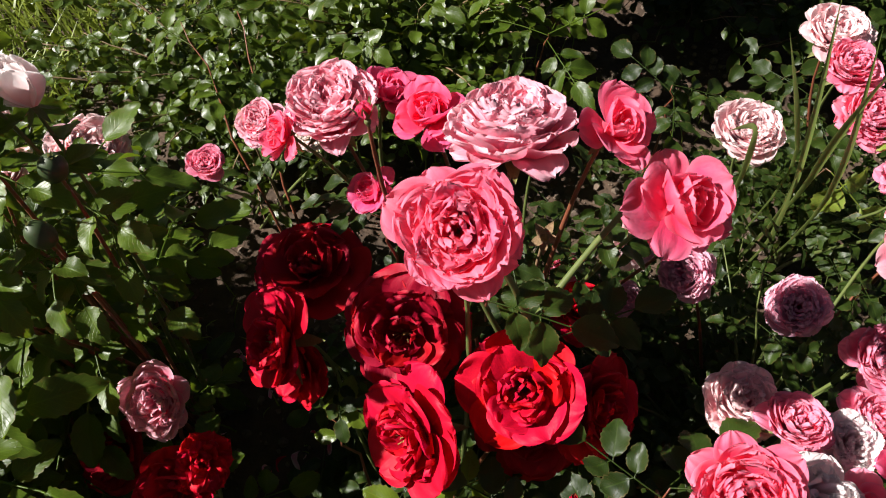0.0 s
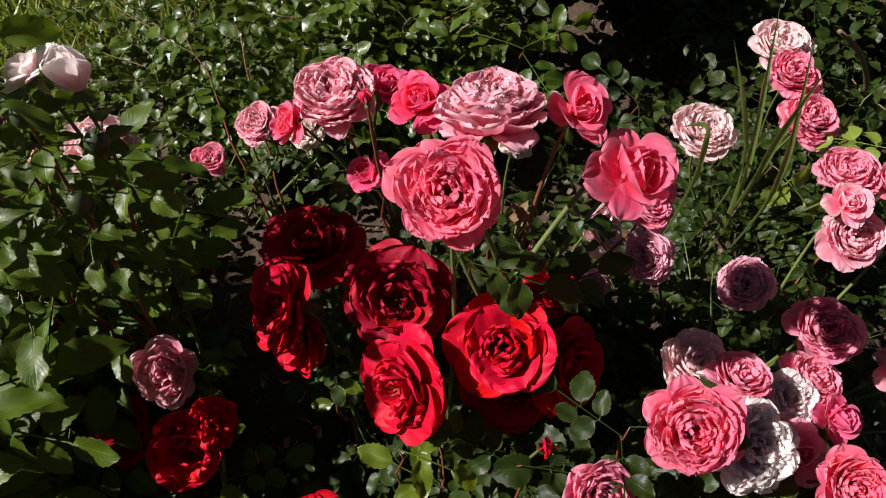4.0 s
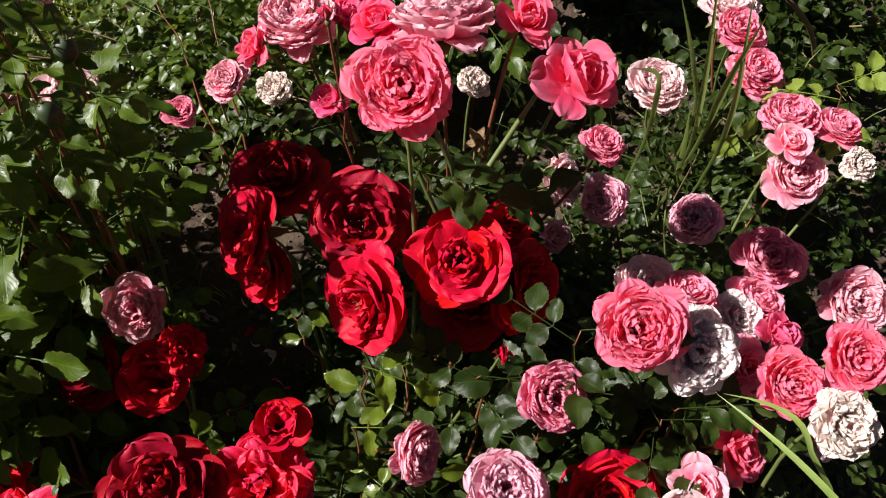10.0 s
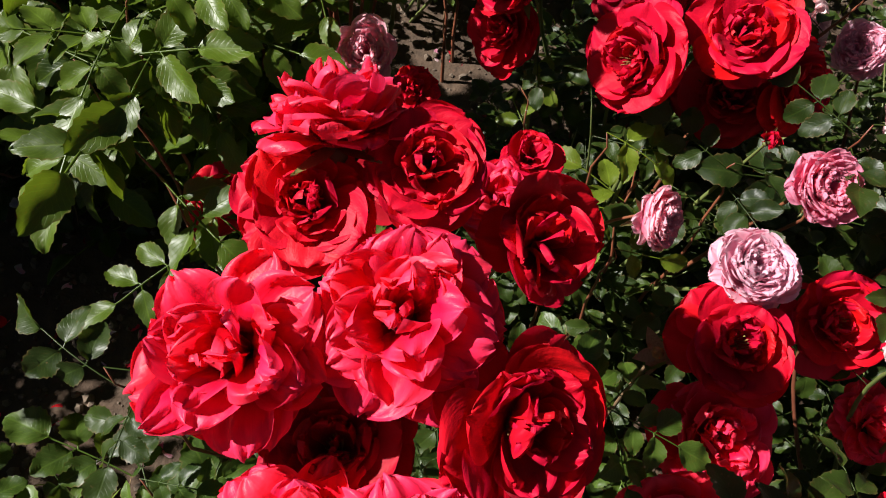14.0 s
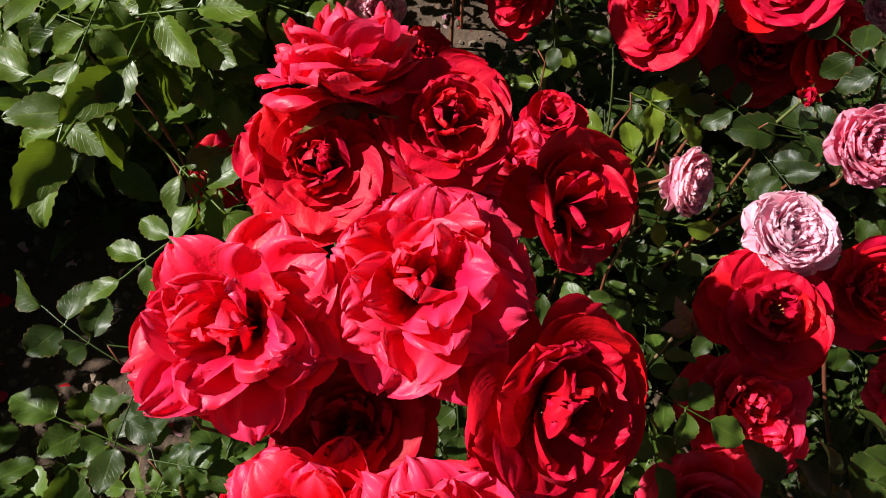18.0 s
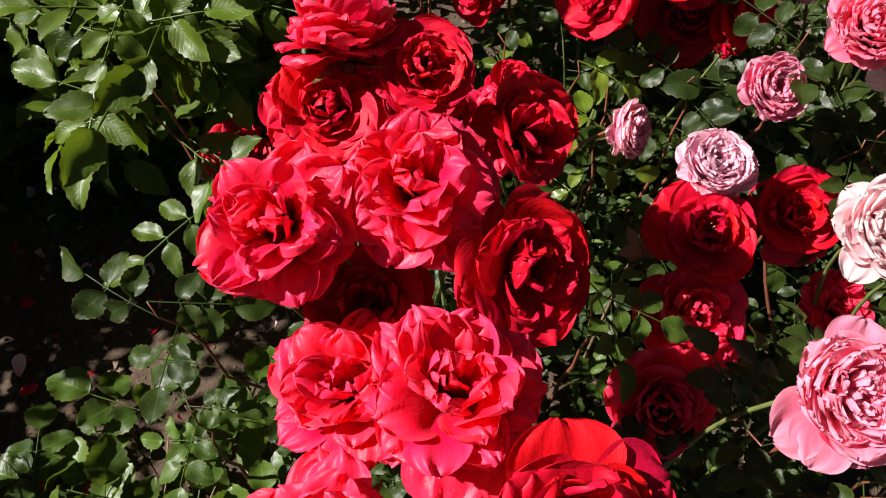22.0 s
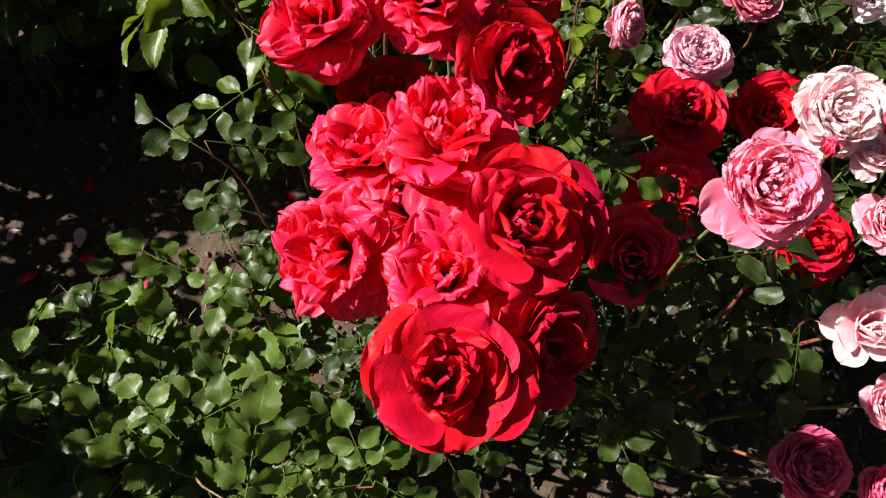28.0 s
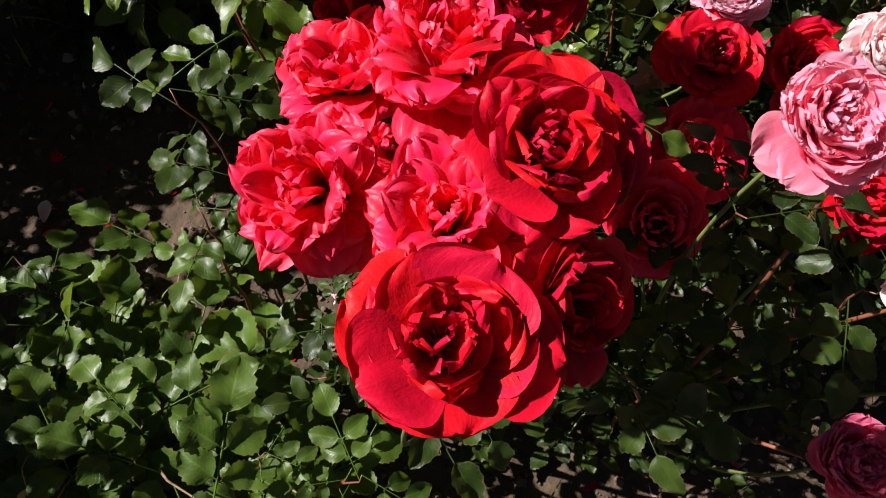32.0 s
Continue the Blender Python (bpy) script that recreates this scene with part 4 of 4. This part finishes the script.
bloom("pompom", "mauve", (0.094, -0.017, 0.503), 0.0338, (0.00, -0.19, 0.98))
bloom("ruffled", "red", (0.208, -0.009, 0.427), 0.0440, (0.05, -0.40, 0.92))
bloom("ruffled", "shadedred", (-0.120, 0.305, 0.530), 0.0462, (-0.05, -0.05, 1.00))
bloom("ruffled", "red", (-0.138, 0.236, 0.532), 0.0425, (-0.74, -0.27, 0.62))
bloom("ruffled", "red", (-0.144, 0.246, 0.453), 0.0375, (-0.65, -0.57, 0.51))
bloom("ruffled", "shadedred", (-0.032, 0.235, 0.555), 0.0447, (-0.06, -0.41, 0.91))
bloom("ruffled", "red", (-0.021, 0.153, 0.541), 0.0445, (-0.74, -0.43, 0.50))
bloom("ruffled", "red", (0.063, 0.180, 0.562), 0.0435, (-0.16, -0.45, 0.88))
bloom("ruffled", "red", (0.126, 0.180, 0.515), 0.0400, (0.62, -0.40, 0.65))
bloom("ruffled", "shadedred", (0.077, 0.172, 0.500), 0.0425, (-0.06, -0.70, 0.71))
bloom("ruffled", "red", (0.134, 0.288, 0.470), 0.0275, (0.15, -0.05, 0.99))
bloom("bud", "redbud", (0.100, 0.098, 0.528), 0.0105, (0.10, -0.25, 0.95))
bloom("rosette", "pinkpale", (-0.294, 0.225, 0.400), 0.0410, (-0.02, -0.55, 0.83))
bloom("loose", "red", (-0.250, 0.136, 0.404), 0.0450, (0.04, -0.47, 0.88))
bloom("frilly", "red", (-0.226, 0.152, 0.434), 0.0240, (0.30, -0.35, 0.88))
bloom("ruffled", "shadedred", (-0.378, 0.198, 0.272), 0.0410, (-0.25, -0.35, 0.90))
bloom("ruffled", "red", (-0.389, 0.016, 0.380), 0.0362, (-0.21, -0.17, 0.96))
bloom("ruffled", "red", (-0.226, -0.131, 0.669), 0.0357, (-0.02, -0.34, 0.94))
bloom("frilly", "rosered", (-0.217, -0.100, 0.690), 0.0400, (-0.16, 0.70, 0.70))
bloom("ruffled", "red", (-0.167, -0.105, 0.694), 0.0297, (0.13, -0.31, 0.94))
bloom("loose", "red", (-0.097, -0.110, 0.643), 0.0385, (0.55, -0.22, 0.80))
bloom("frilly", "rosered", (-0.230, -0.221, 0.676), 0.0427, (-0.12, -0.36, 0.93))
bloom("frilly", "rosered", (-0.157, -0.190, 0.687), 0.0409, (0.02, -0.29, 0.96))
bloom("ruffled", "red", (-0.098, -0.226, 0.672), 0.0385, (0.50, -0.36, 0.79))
bloom("ruffled", "shadedred", (-0.179, -0.250, 0.635), 0.0337, (-0.03, -0.03, 1.00))
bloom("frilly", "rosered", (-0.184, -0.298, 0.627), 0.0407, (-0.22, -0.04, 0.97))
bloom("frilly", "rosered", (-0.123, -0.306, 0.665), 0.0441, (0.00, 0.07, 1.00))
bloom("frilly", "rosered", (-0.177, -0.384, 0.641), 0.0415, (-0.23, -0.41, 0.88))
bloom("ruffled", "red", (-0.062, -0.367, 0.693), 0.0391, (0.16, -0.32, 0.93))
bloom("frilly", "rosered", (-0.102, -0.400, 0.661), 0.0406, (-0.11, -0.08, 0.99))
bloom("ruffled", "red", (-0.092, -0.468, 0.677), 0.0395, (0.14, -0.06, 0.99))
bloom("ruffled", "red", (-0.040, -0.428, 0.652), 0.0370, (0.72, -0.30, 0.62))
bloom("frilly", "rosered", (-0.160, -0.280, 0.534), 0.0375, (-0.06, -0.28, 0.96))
bloom("rosette", "coral", (0.108, -0.267, 0.634), 0.0422, (0.06, -0.35, 0.93))
bloom("rosette", "blush", (0.234, -0.070, 0.513), 0.0460, (0.00, -0.36, 0.92))
bloom("cup", "blush", (0.280, -0.091, 0.485), 0.0300, (0.13, -0.24, 0.96))
bloom("rosette", "pinkpale", (0.327, -0.138, 0.440), 0.0350, (-0.05, -0.37, 0.93))
bloom("cup", "blush", (0.247, -0.305, 0.523), 0.0350, (-0.15, -0.38, 0.91))
bloom("rosette", "pinkpale", (0.335, -0.324, 0.401), 0.0300, (-0.05, -0.37, 0.93))
bloom("pompom", "rose", (0.280, -0.386, 0.339), 0.0412, (0.01, -0.16, 0.99))
bloom("pompom", "rose", (0.347, -0.401, 0.362), 0.0300, (0.01, -0.16, 0.99))
bloom("ruffled", "red", (0.090, -0.074, 0.479), 0.0416, (0.05, -0.30, 0.95))
bloom("ruffled", "rosered", (0.101, -0.129, 0.412), 0.0512, (0.16, -0.32, 0.93))
bloom("ruffled", "rosered", (0.065, -0.215, 0.414), 0.0445, (0.01, -0.55, 0.84))
bloom("ruffled", "red", (0.224, -0.206, 0.476), 0.0350, (0.15, -0.33, 0.93))
bloom("ruffled", "shadedred", (-0.187, -0.013, 0.532), 0.0400, (-0.06, -0.27, 0.96))
bloom("frilly", "rosered", (-0.111, -0.007, 0.500), 0.0400, (-0.06, -0.27, 0.96))
bloom("loose", "red", (-0.101, 0.038, 0.515), 0.0275, (0.05, -0.06, 1.00))
bloom("rosette", "blush", (-0.711, 0.722, 0.247), 0.0300, (0.05, -0.26, 0.96))
bloom("frilly", "rosered", (0.292, -0.062, 0.326), 0.0350, (0.09, -0.31, 0.95))
bloom("bud", "pinkbud", (0.176, -0.195, 0.603), 0.0110, (-0.16, 0.05, 0.98))
shoot("olive", 0.051, (-0.550, 0.086, 0.481), 8, (-0.3, -0.12), plump=0.29)
shoot("olive", 0.049, (-0.506, 0.066, 0.503), 6, (-0.4, -0.02), plump=0.29)
shoot("olive", 0.049, (-0.437, 0.318, 0.429), 6, (-0.45, 0.2), plump=0.29)
shoot("olive", 0.046, (-0.384, 0.426, 0.364), 6, (-0.42, 0.3), plump=0.29)
shoot("olive", 0.046, (-0.433, 0.254, 0.323), 6, (-0.45, 0.12), plump=0.29)
shoot("dark", 0.036, (-0.414, -0.189, 0.432), 5, (-0.3, -0.24))
shoot("fresh", 0.03, (-0.390, -0.259, 0.328), 5, (-0.36, -0.3))
shoot("dark", 0.034, (0.036, -0.395, 0.466), 7, (0.12, -0.34))
shoot("fresh", 0.03, (-0.006, -0.150, 0.483), 7, (0.02, -0.14))
shoot("spring", 0.034, (0.008, 0.123, 0.452), 2, (0.02, 0.02), pairs=1, plump=0.30)
shoot("spring", 0.034, (-0.031, 0.109, 0.487), 1, (-0.02, 0.08), pairs=1, plump=0.30)
shoot("spring", 0.034, (-0.115, 0.200, 0.420), 2, (-0.06, 0.14), pairs=1, plump=0.30)
shoot("dark", 0.034, (0.168, 0.103, 0.568), 6, (0.18, 0.1))
shoot("dark", 0.032, (0.254, 0.046, 0.489), 7, (0.24, 0.04))
shoot("dark", 0.034, (0.082, 0.088, 0.505), 6, (0.08, 0.06))
shoot("spring", 0.034, (-0.045, 0.072, 0.414), 1, (-0.04, 0.0), pairs=1, plump=0.30)
shoot("spring", 0.03, (-0.001, 0.020, 0.431), 2, (0.0, 0.0), pairs=1, plump=0.30)
shoot("dark", 0.034, (-0.051, 0.272, 0.679), 1, (-0.02, 0.34))
shoot("dark", 0.034, (0.027, 0.219, 0.649), 1, (0.04, 0.3))
shoot("dark", 0.034, (0.085, 0.202, 0.616), 2, (0.1, 0.28))
shoot("dark", 0.03, (0.270, 0.054, 0.496), 5, (0.28, 0.04))
shoot("dark", 0.034, (0.228, -0.288, 0.481), 5, (0.24, -0.26))
shoot("dark", 0.03, (0.102, -0.279, 0.538), 5, (0.12, -0.18))
shoot("fresh", 0.03, (-0.159, -0.477, 0.246), 6, (-0.22, -0.5))
shoot("fresh", 0.03, (-0.274, -0.469, 0.191), 6, (-0.32, -0.52))
shoot("dark", 0.036, (0.348, 0.741, 0.315), 5, (0.36, 0.72))
shoot("olive", 0.044, (0.167, 0.846, 0.318), 6, (0.16, 0.86), plump=0.29)
shoot("olive", 0.034, (-0.371, 0.768, 0.412), 4, (-0.25, 0.55), plump=0.29)
shoot("olive", 0.034, (-0.312, 0.837, 0.371), 4, (-0.24, 0.6), plump=0.29)
shoot("lime", 0.034, (0.590, 0.493, 0.493), 4, (0.66, 0.48))


shoot("olive", 0.030, (-0.340, 0.290, 0.705), 5, (-0.37, 0.31), pairs=1, plump=0.29)
shoot("olive", 0.028, (-0.310, 0.275, 0.735), 4, (-0.36, 0.30), pairs=1, plump=0.29)
# next three shoots are added only to cast shade on the red roses
shoot("olive", 0.038, (-0.385, 0.245, 0.855), 6, (-0.40, 0.30), plump=0.29)
shoot("olive", 0.036, (-0.365, 0.275, 0.805), 6, (-0.39, 0.31), plump=0.29)
shoot("olive", 0.036, (-0.385, 0.300, 0.785), 5, (-0.40, 0.32), plump=0.29)
shoot("olive", 0.046, (-0.465, 0.095, 0.560), 8, (-0.50, 0.10), plump=0.29)
shoot("olive", 0.046, (-0.440, 0.130, 0.545), 7, (-0.48, 0.14), plump=0.29)
shoot("olive", 0.042, (-0.355, 0.225, 0.645), 3, (-0.37, 0.30), pairs=1, plump=0.29)
shoot("olive", 0.042, (-0.385, 0.242, 0.645), 4, (-0.38, 0.29), pairs=1, plump=0.29)
shoot("olive", 0.042, (-0.425, 0.238, 0.625), 4, (-0.40, 0.29), pairs=1, plump=0.29)
shoot("olive", 0.040, (-0.335, 0.277, 0.600), 3, (-0.36, 0.31), pairs=1, plump=0.29)


# ---- forked cane under the pink roses ----
fork_cane = new("rose_cane")
fork_cane.location = (0.10, 0.36, soil_height(0.10, 0.36) - 0.01)
tagged(fork_cane, "thick green forked cane carrying the pink roses", "rose cane")
joint = Vector((0.068, 0.217, 0.600))
for pts, r0, r1 in (
        (bezier(fork_cane.location, fork_cane.location + Vector((0.0, -0.02, 0.30)), joint - Vector((0.0, -0.03, 0.15)), joint, 10), 0.0048, 0.0040),
        (bezier(joint, joint + Vector((-0.006, 0.002, 0.03)), (0.050, 0.222, 0.67), (0.020, 0.226, 0.735), 8), 0.0038, 0.0022),
        (bezier(joint + Vector((0.002, 0.001, 0.01)), (0.085, 0.232, 0.635), (0.108, 0.256, 0.66), (0.130, 0.262, 0.715), 8), 0.0034, 0.0020),
        (bezier((0.048, 0.230, 0.560), (0.041, 0.230, 0.580), (0.018, 0.250, 0.63), (0.006, 0.262, 0.672), 8), 0.0030, 0.0018)):
    part("cane", tube("cane", [q - fork_cane.location for q in pts], [r0 + (r1 - r0) * k / (len(pts) - 1) for k in range(len(pts))], CANE, 9, 0.05), fork_cane)


# ---- bare cane at the back ----
bare_cane = new("rose_cane")
bare_cane.location = (0.872, 0.875, soil_height(0.872, 0.875) - 0.01)
tagged(bare_cane, "bare brown arching cane at the back of the bed", "rose cane")
pts = bezier(bare_cane.location, (0.88, 0.86, 0.16), (0.80, 0.84, 0.30), (0.640, 0.768, 0.425), 14)
part("cane", tube("cane", [q - bare_cane.location for q in pts], [0.0065 - 0.0028 * k / 13 for k in range(14)], BROWNCANE, 8, 0.06), bare_cane)


# ---- grass tufts, fallen petals ----
def long_blade(thing, origin, pts, width):
    verts, faces = [], []
    line = [Vector(p) for p in pts] if len(pts) > 4 else bezier(*pts, 12)
    n = len(line)
    for i, p in enumerate(line):
        d = (line[min(i + 1, n - 1)] - line[max(i - 1, 0)]).normalized()
        s = d.cross(Vector((0.1, -0.6, 0.8))).normalized()
        up = s.cross(d)
        t = i / (n - 1)
        w = width * min(1.0, 0.3 + 1.5 * t) * max(0.03, 1 - max(0, (t - 0.55) / 0.45) ** 2.2)
        for k, lift in ((-1, 0.3), (0, 0), (1, 0.3)):
            verts.append(p - Vector(origin) + s * w * k + up * w * lift)
    for i in range(n - 1):
        for k in range(2):
            a = i * 3 + k
            faces.append((a, a + 1, a + 4, a + 3))
    part("blade", mesh_of("blade", verts, faces, GRASS), thing)


tuft = new("grass_tuft")
tuft.location = (0.46, 0.50, soil_height(0.46, 0.50))
tagged(tuft, "tuft of tall green grass blades growing through the roses", "grass")
for low, mid, tip, k in (
        ((0.419, 0.458, 0.386), (0.412, 0.511, 0.506), (0.397, 0.566, 0.635), 0.0045),
        ((0.433, 0.501, 0.411), (0.393, 0.527, 0.515), (0.343, 0.529, 0.614), 0.0040),
        ((0.430, 0.473, 0.395), (0.437, 0.494, 0.497), (0.451, 0.503, 0.599), 0.0060),
        ((0.453, 0.451, 0.382), (0.451, 0.477, 0.487), (0.436, 0.533, 0.616), 0.0050),
        ((0.356, 0.476, 0.396), (0.352, 0.508, 0.504), (0.283, 0.444, 0.565), 0.0045),
        ((0.393, 0.423, 0.366), (0.377, 0.421, 0.454), (0.352, 0.409, 0.544), 0.0050)):
    low, mid = Vector(low), Vector(mid)
    foot = Vector((low.x + 0.02, low.y + 0.07, soil_height(low.x + 0.02, low.y + 0.07) - 0.01))
    join = low.lerp(mid, 0.4)
    long_blade(tuft, tuft.location, bezier(foot, foot.lerp(low, 0.6), low, join, 6)[:-1] + bezier(join, mid, mid, tip, 9), k)
arch = new("grass_tuft")
arch.location = (0.56, -0.12, soil_height(0.56, -0.12))
tagged(arch, "arching broad green grass blades beside pink roses", "grass")
b = Vector((0.56, -0.12, soil_height(0.56, -0.12) - 0.01))
for near, mid, tip, k in (
        ((0.365, -0.056, 0.551), (0.329, -0.004, 0.558), (0.289, 0.050, 0.542), 0.0031),
        ((0.360, -0.003, 0.537), (0.353, 0.032, 0.559), (0.294, 0.050, 0.543), 0.0029)):
    long_blade(arch, arch.location, bezier(b, b + Vector((0, 0, 0.25)), Vector(near) + Vector((0.03, -0.04, -0.02)), near, 7)[:-1] + bezier(near, Vector(near).lerp(Vector(mid), 0.5), mid, tip, 9), k)

rng = random.Random(77)
for i in range(200):
    if i < 80:
        x, y = rng.gauss(-0.24, 0.10), rng.gauss(0.34, 0.16)
    elif i < 175:
        x, y = rng.uniform(-0.90, -0.25), rng.uniform(-0.42, 0.10)
    else:
        x, y = rng.uniform(0.05, 0.5), rng.uniform(-0.45, 0.0)
    colour = rng.choice(("red", "rosered", "blush", "lilac", "pinkpale", "shadedred", "faded"))
    ob = new("fallen_petal", petal(rng.choice(("guard", "wide")), colour, rng.randrange(5)))
    s = rng.uniform(0.016, 0.030)
    ob.matrix_world = Matrix.Translation((x, y, soil_height(x, y) + 0.002)) @ Euler((rng.uniform(-0.3, 0.3), radians(rng.uniform(0, 25)), rng.random() * 6.28)).to_matrix().to_4x4() @ Matrix.Rotation(radians(25), 4, "Y") @ Matrix.Scale(s, 4)
    if i % 10 == 9:
        ob.data = leaf("yellow", 0.02, 1)
        ob.scale = (1, 1, 1)
        tagged(ob, "dry yellow rose leaf fallen on the soil", "leaf", "fallen leaves")
        ob.name = "fallen_leaf"
        continue
    tagged(ob, LOOK[colour].split(",")[0] + " rose petal fallen on the soil", "petal", "fallen petals")


for x, y, colour, s in ((-0.815, 0.122, "white", 0.034), (-0.770, -0.180, "blush", 0.032), (-0.755, -0.190, "rosered", 0.026), (-0.822, -0.233, "rosered", 0.032), (-0.669, -0.313, "red", 0.026),
                        (-0.603, -0.300, "red", 0.030), (-0.619, -0.329, "rosered", 0.024), (-0.800, 0.150, "white", 0.024), (-0.860, 0.140, "lilac", 0.026)):
    ob = new("fallen_petal", petal("guard", colour, rng.randrange(5)))
    ob.matrix_world = Matrix.Translation((x, y, soil_height(x, y) + 0.004)) @ Euler((rng.uniform(-0.4, 0.4), radians(-15), rng.random() * 6.28)).to_matrix().to_4x4() @ Matrix.Scale(s, 4)
    tagged(ob, LOOK[colour].split(",")[0] + " rose petal fallen on the soil", "petal", "fallen petals")


# ---- withered bits ----
dry_sepal = sepal_mesh().copy()
dry_sepal.materials[0] = DRY


def dry_head(label, at, foot, size, seed):
    """A spent bloom: dry star of sepals round a dark centre, on its stalk."""
    rng = random.Random(seed)
    thing = new("spent_bloom")
    at, base = Vector(at), Vector((foot[0], foot[1], soil_height(*foot) - 0.01))
    thing.location = at
    tagged(thing, label, "spent bloom")
    turn = aim((rng.uniform(-0.3, 0.3), -0.5, 0.8))
    for i in range(5):
        part("sepal", dry_sepal, thing, turn @ Matrix.Rotation(i * 1.2566 + rng.uniform(-0.2, 0.2), 4, "Z") @ Matrix.Rotation(radians(rng.uniform(-25, 20)), 4, "Y") @ Matrix.Diagonal((size, size * 1.6, size, 1)))
    part("heart", tube("heart", [(0, 0, -0.2 * size + 0.09 * size * k) for k in range(5)], [size * r for r in (0.06, 0.16, 0.19, 0.17, 0.08)], STAMEN, 9, 0.15), thing, turn)
    part("stem", tube("stem", [p - at for p in bezier(at, at - Vector((0, 0, 0.06)), base.lerp(at, 0.5), base, 9)], [0.0014 + 0.0012 * k / 8 for k in range(9)], BROWNCANE, 6, 0.1), thing)


dry_head("spent brown rose head with a star of dry sepals", (0.040, -0.083, 0.45), (0.06, -0.10), 0.030, 1)
dry_head("spent tan rose head dried on its stalk", (-0.325, -0.406, 0.20), (-0.36, -0.42), 0.018, 2)
dry_head("spent brown rose head with curled sepals", (0.085, 0.30, 0.60), (0.09, 0.36), 0.020, 3)
dry_head("spent rose head with pale dry sepals", (-0.26, 0.60, 0.40), (-0.27, 0.66), 0.024, 4)

for at, kind, d in (((-0.508, -0.541, 0.216), "yellow", (0.1, -0.5, -0.6)), ((0.47, 0.50, 0.42), "lime", (0.6, -0.3, -0.5))):
    thing = new("rose_shoot")
    base = Vector((at[0] + 0.02, at[1] + 0.05, soil_height(at[0], at[1] + 0.05) - 0.01))
    thing.location = base
    tagged(thing, "thin shoot with one " + ("yellowed" if kind == "yellow" else "lime") + " hanging leaf", "rose shoot", "leafy shoots")
    cane_part = part("cane", tube("cane", [p - base for p in bezier(base, base + Vector((0, 0, 0.12)), Vector(at) + Vector((0, 0.03, 0.03)), at, 8)], [0.002 - 0.0002 * k for k in range(8)], BROWNCANE, 6), thing)
    leaf_at(cane_part, leaf(kind, 0.030 if kind == "yellow" else 0.05, 0 if kind == "yellow" else 1, 0.42), base, at, d, (0, -0.8, 0.6), 0.9)


# ---- green hips on the blush rose ----
def green_hip(at, radius, seed):
    rng = random.Random(seed)
    thing = new("rose_hip")
    at, base = Vector(at), Vector((-0.37, 0.30, soil_height(-0.37, 0.30) - 0.01))
    thing.location = at
    tagged(thing, "round green rose hip with a dry crown on a reddish stalk", "rose hip", "green hips of the blush rose")
    turn = aim((rng.uniform(-0.4, 0.4), rng.uniform(-0.6, 0.2), 0.8))
    n = 11
    part("hip", tube("hip", [(0, 0, radius * (-1.3 + 2.6 * k / (n - 1))) for k in range(n)], [radius * max(0.12, math.sqrt(max(0, 1 - (-1 + 2 * k / (n - 1)) ** 2))) for k in range(n)], HIP, 14), thing, turn)
    for i in range(5):
        part("sepal", sepal_mesh(), thing, turn @ Matrix.Translation((0, 0, radius)) @ Matrix.Rotation(i * 1.2566, 4, "Z") @ Matrix.Rotation(radians(rng.uniform(-80, -30)), 4, "Y") @ Matrix.Scale(radius * 0.9, 4))
    stalk = part("stalk", tube("stalk", [p - at for p in bezier(at - Vector((0, 0, radius)), at - Vector((0, 0, 0.07)), base.lerp(at, 0.6), base, 10)], [0.0012 + 0.0016 * k / 9 for k in range(10)], REDCANE, 6, 0.06), thing)
    for i in range(2):
        az = rng.random() * 6.28
        leaf_at(stalk, leaf("olive", 0.03, 1), at, at - Vector((0, 0, radius + 0.012 + 0.02 * i)), (math.cos(az), math.sin(az), 0.1), (rng.uniform(-.5, .5), rng.uniform(-.8, .2), 1), 0.9)


HIP = plain_material("hip_green", (0.020, 0.036, 0.010), (0.050, 0.072, 0.022), 90.0, 0.5, 0.0004)
green_hip((-0.251, 0.268, 0.740), 0.0092, 0)
green_hip((-0.278, 0.248, 0.690), 0.0095, 1)
green_hip((-0.296, 0.274, 0.763), 0.0086, 2)
green_hip((-0.353, 0.312, 0.683), 0.0092, 3)
# extra shoot on the sunward side, added to shade the red blooms
shoot("olive", 0.049, (-0.420, 0.135, 0.500), 6, (-0.46, 0.12), plump=0.29)
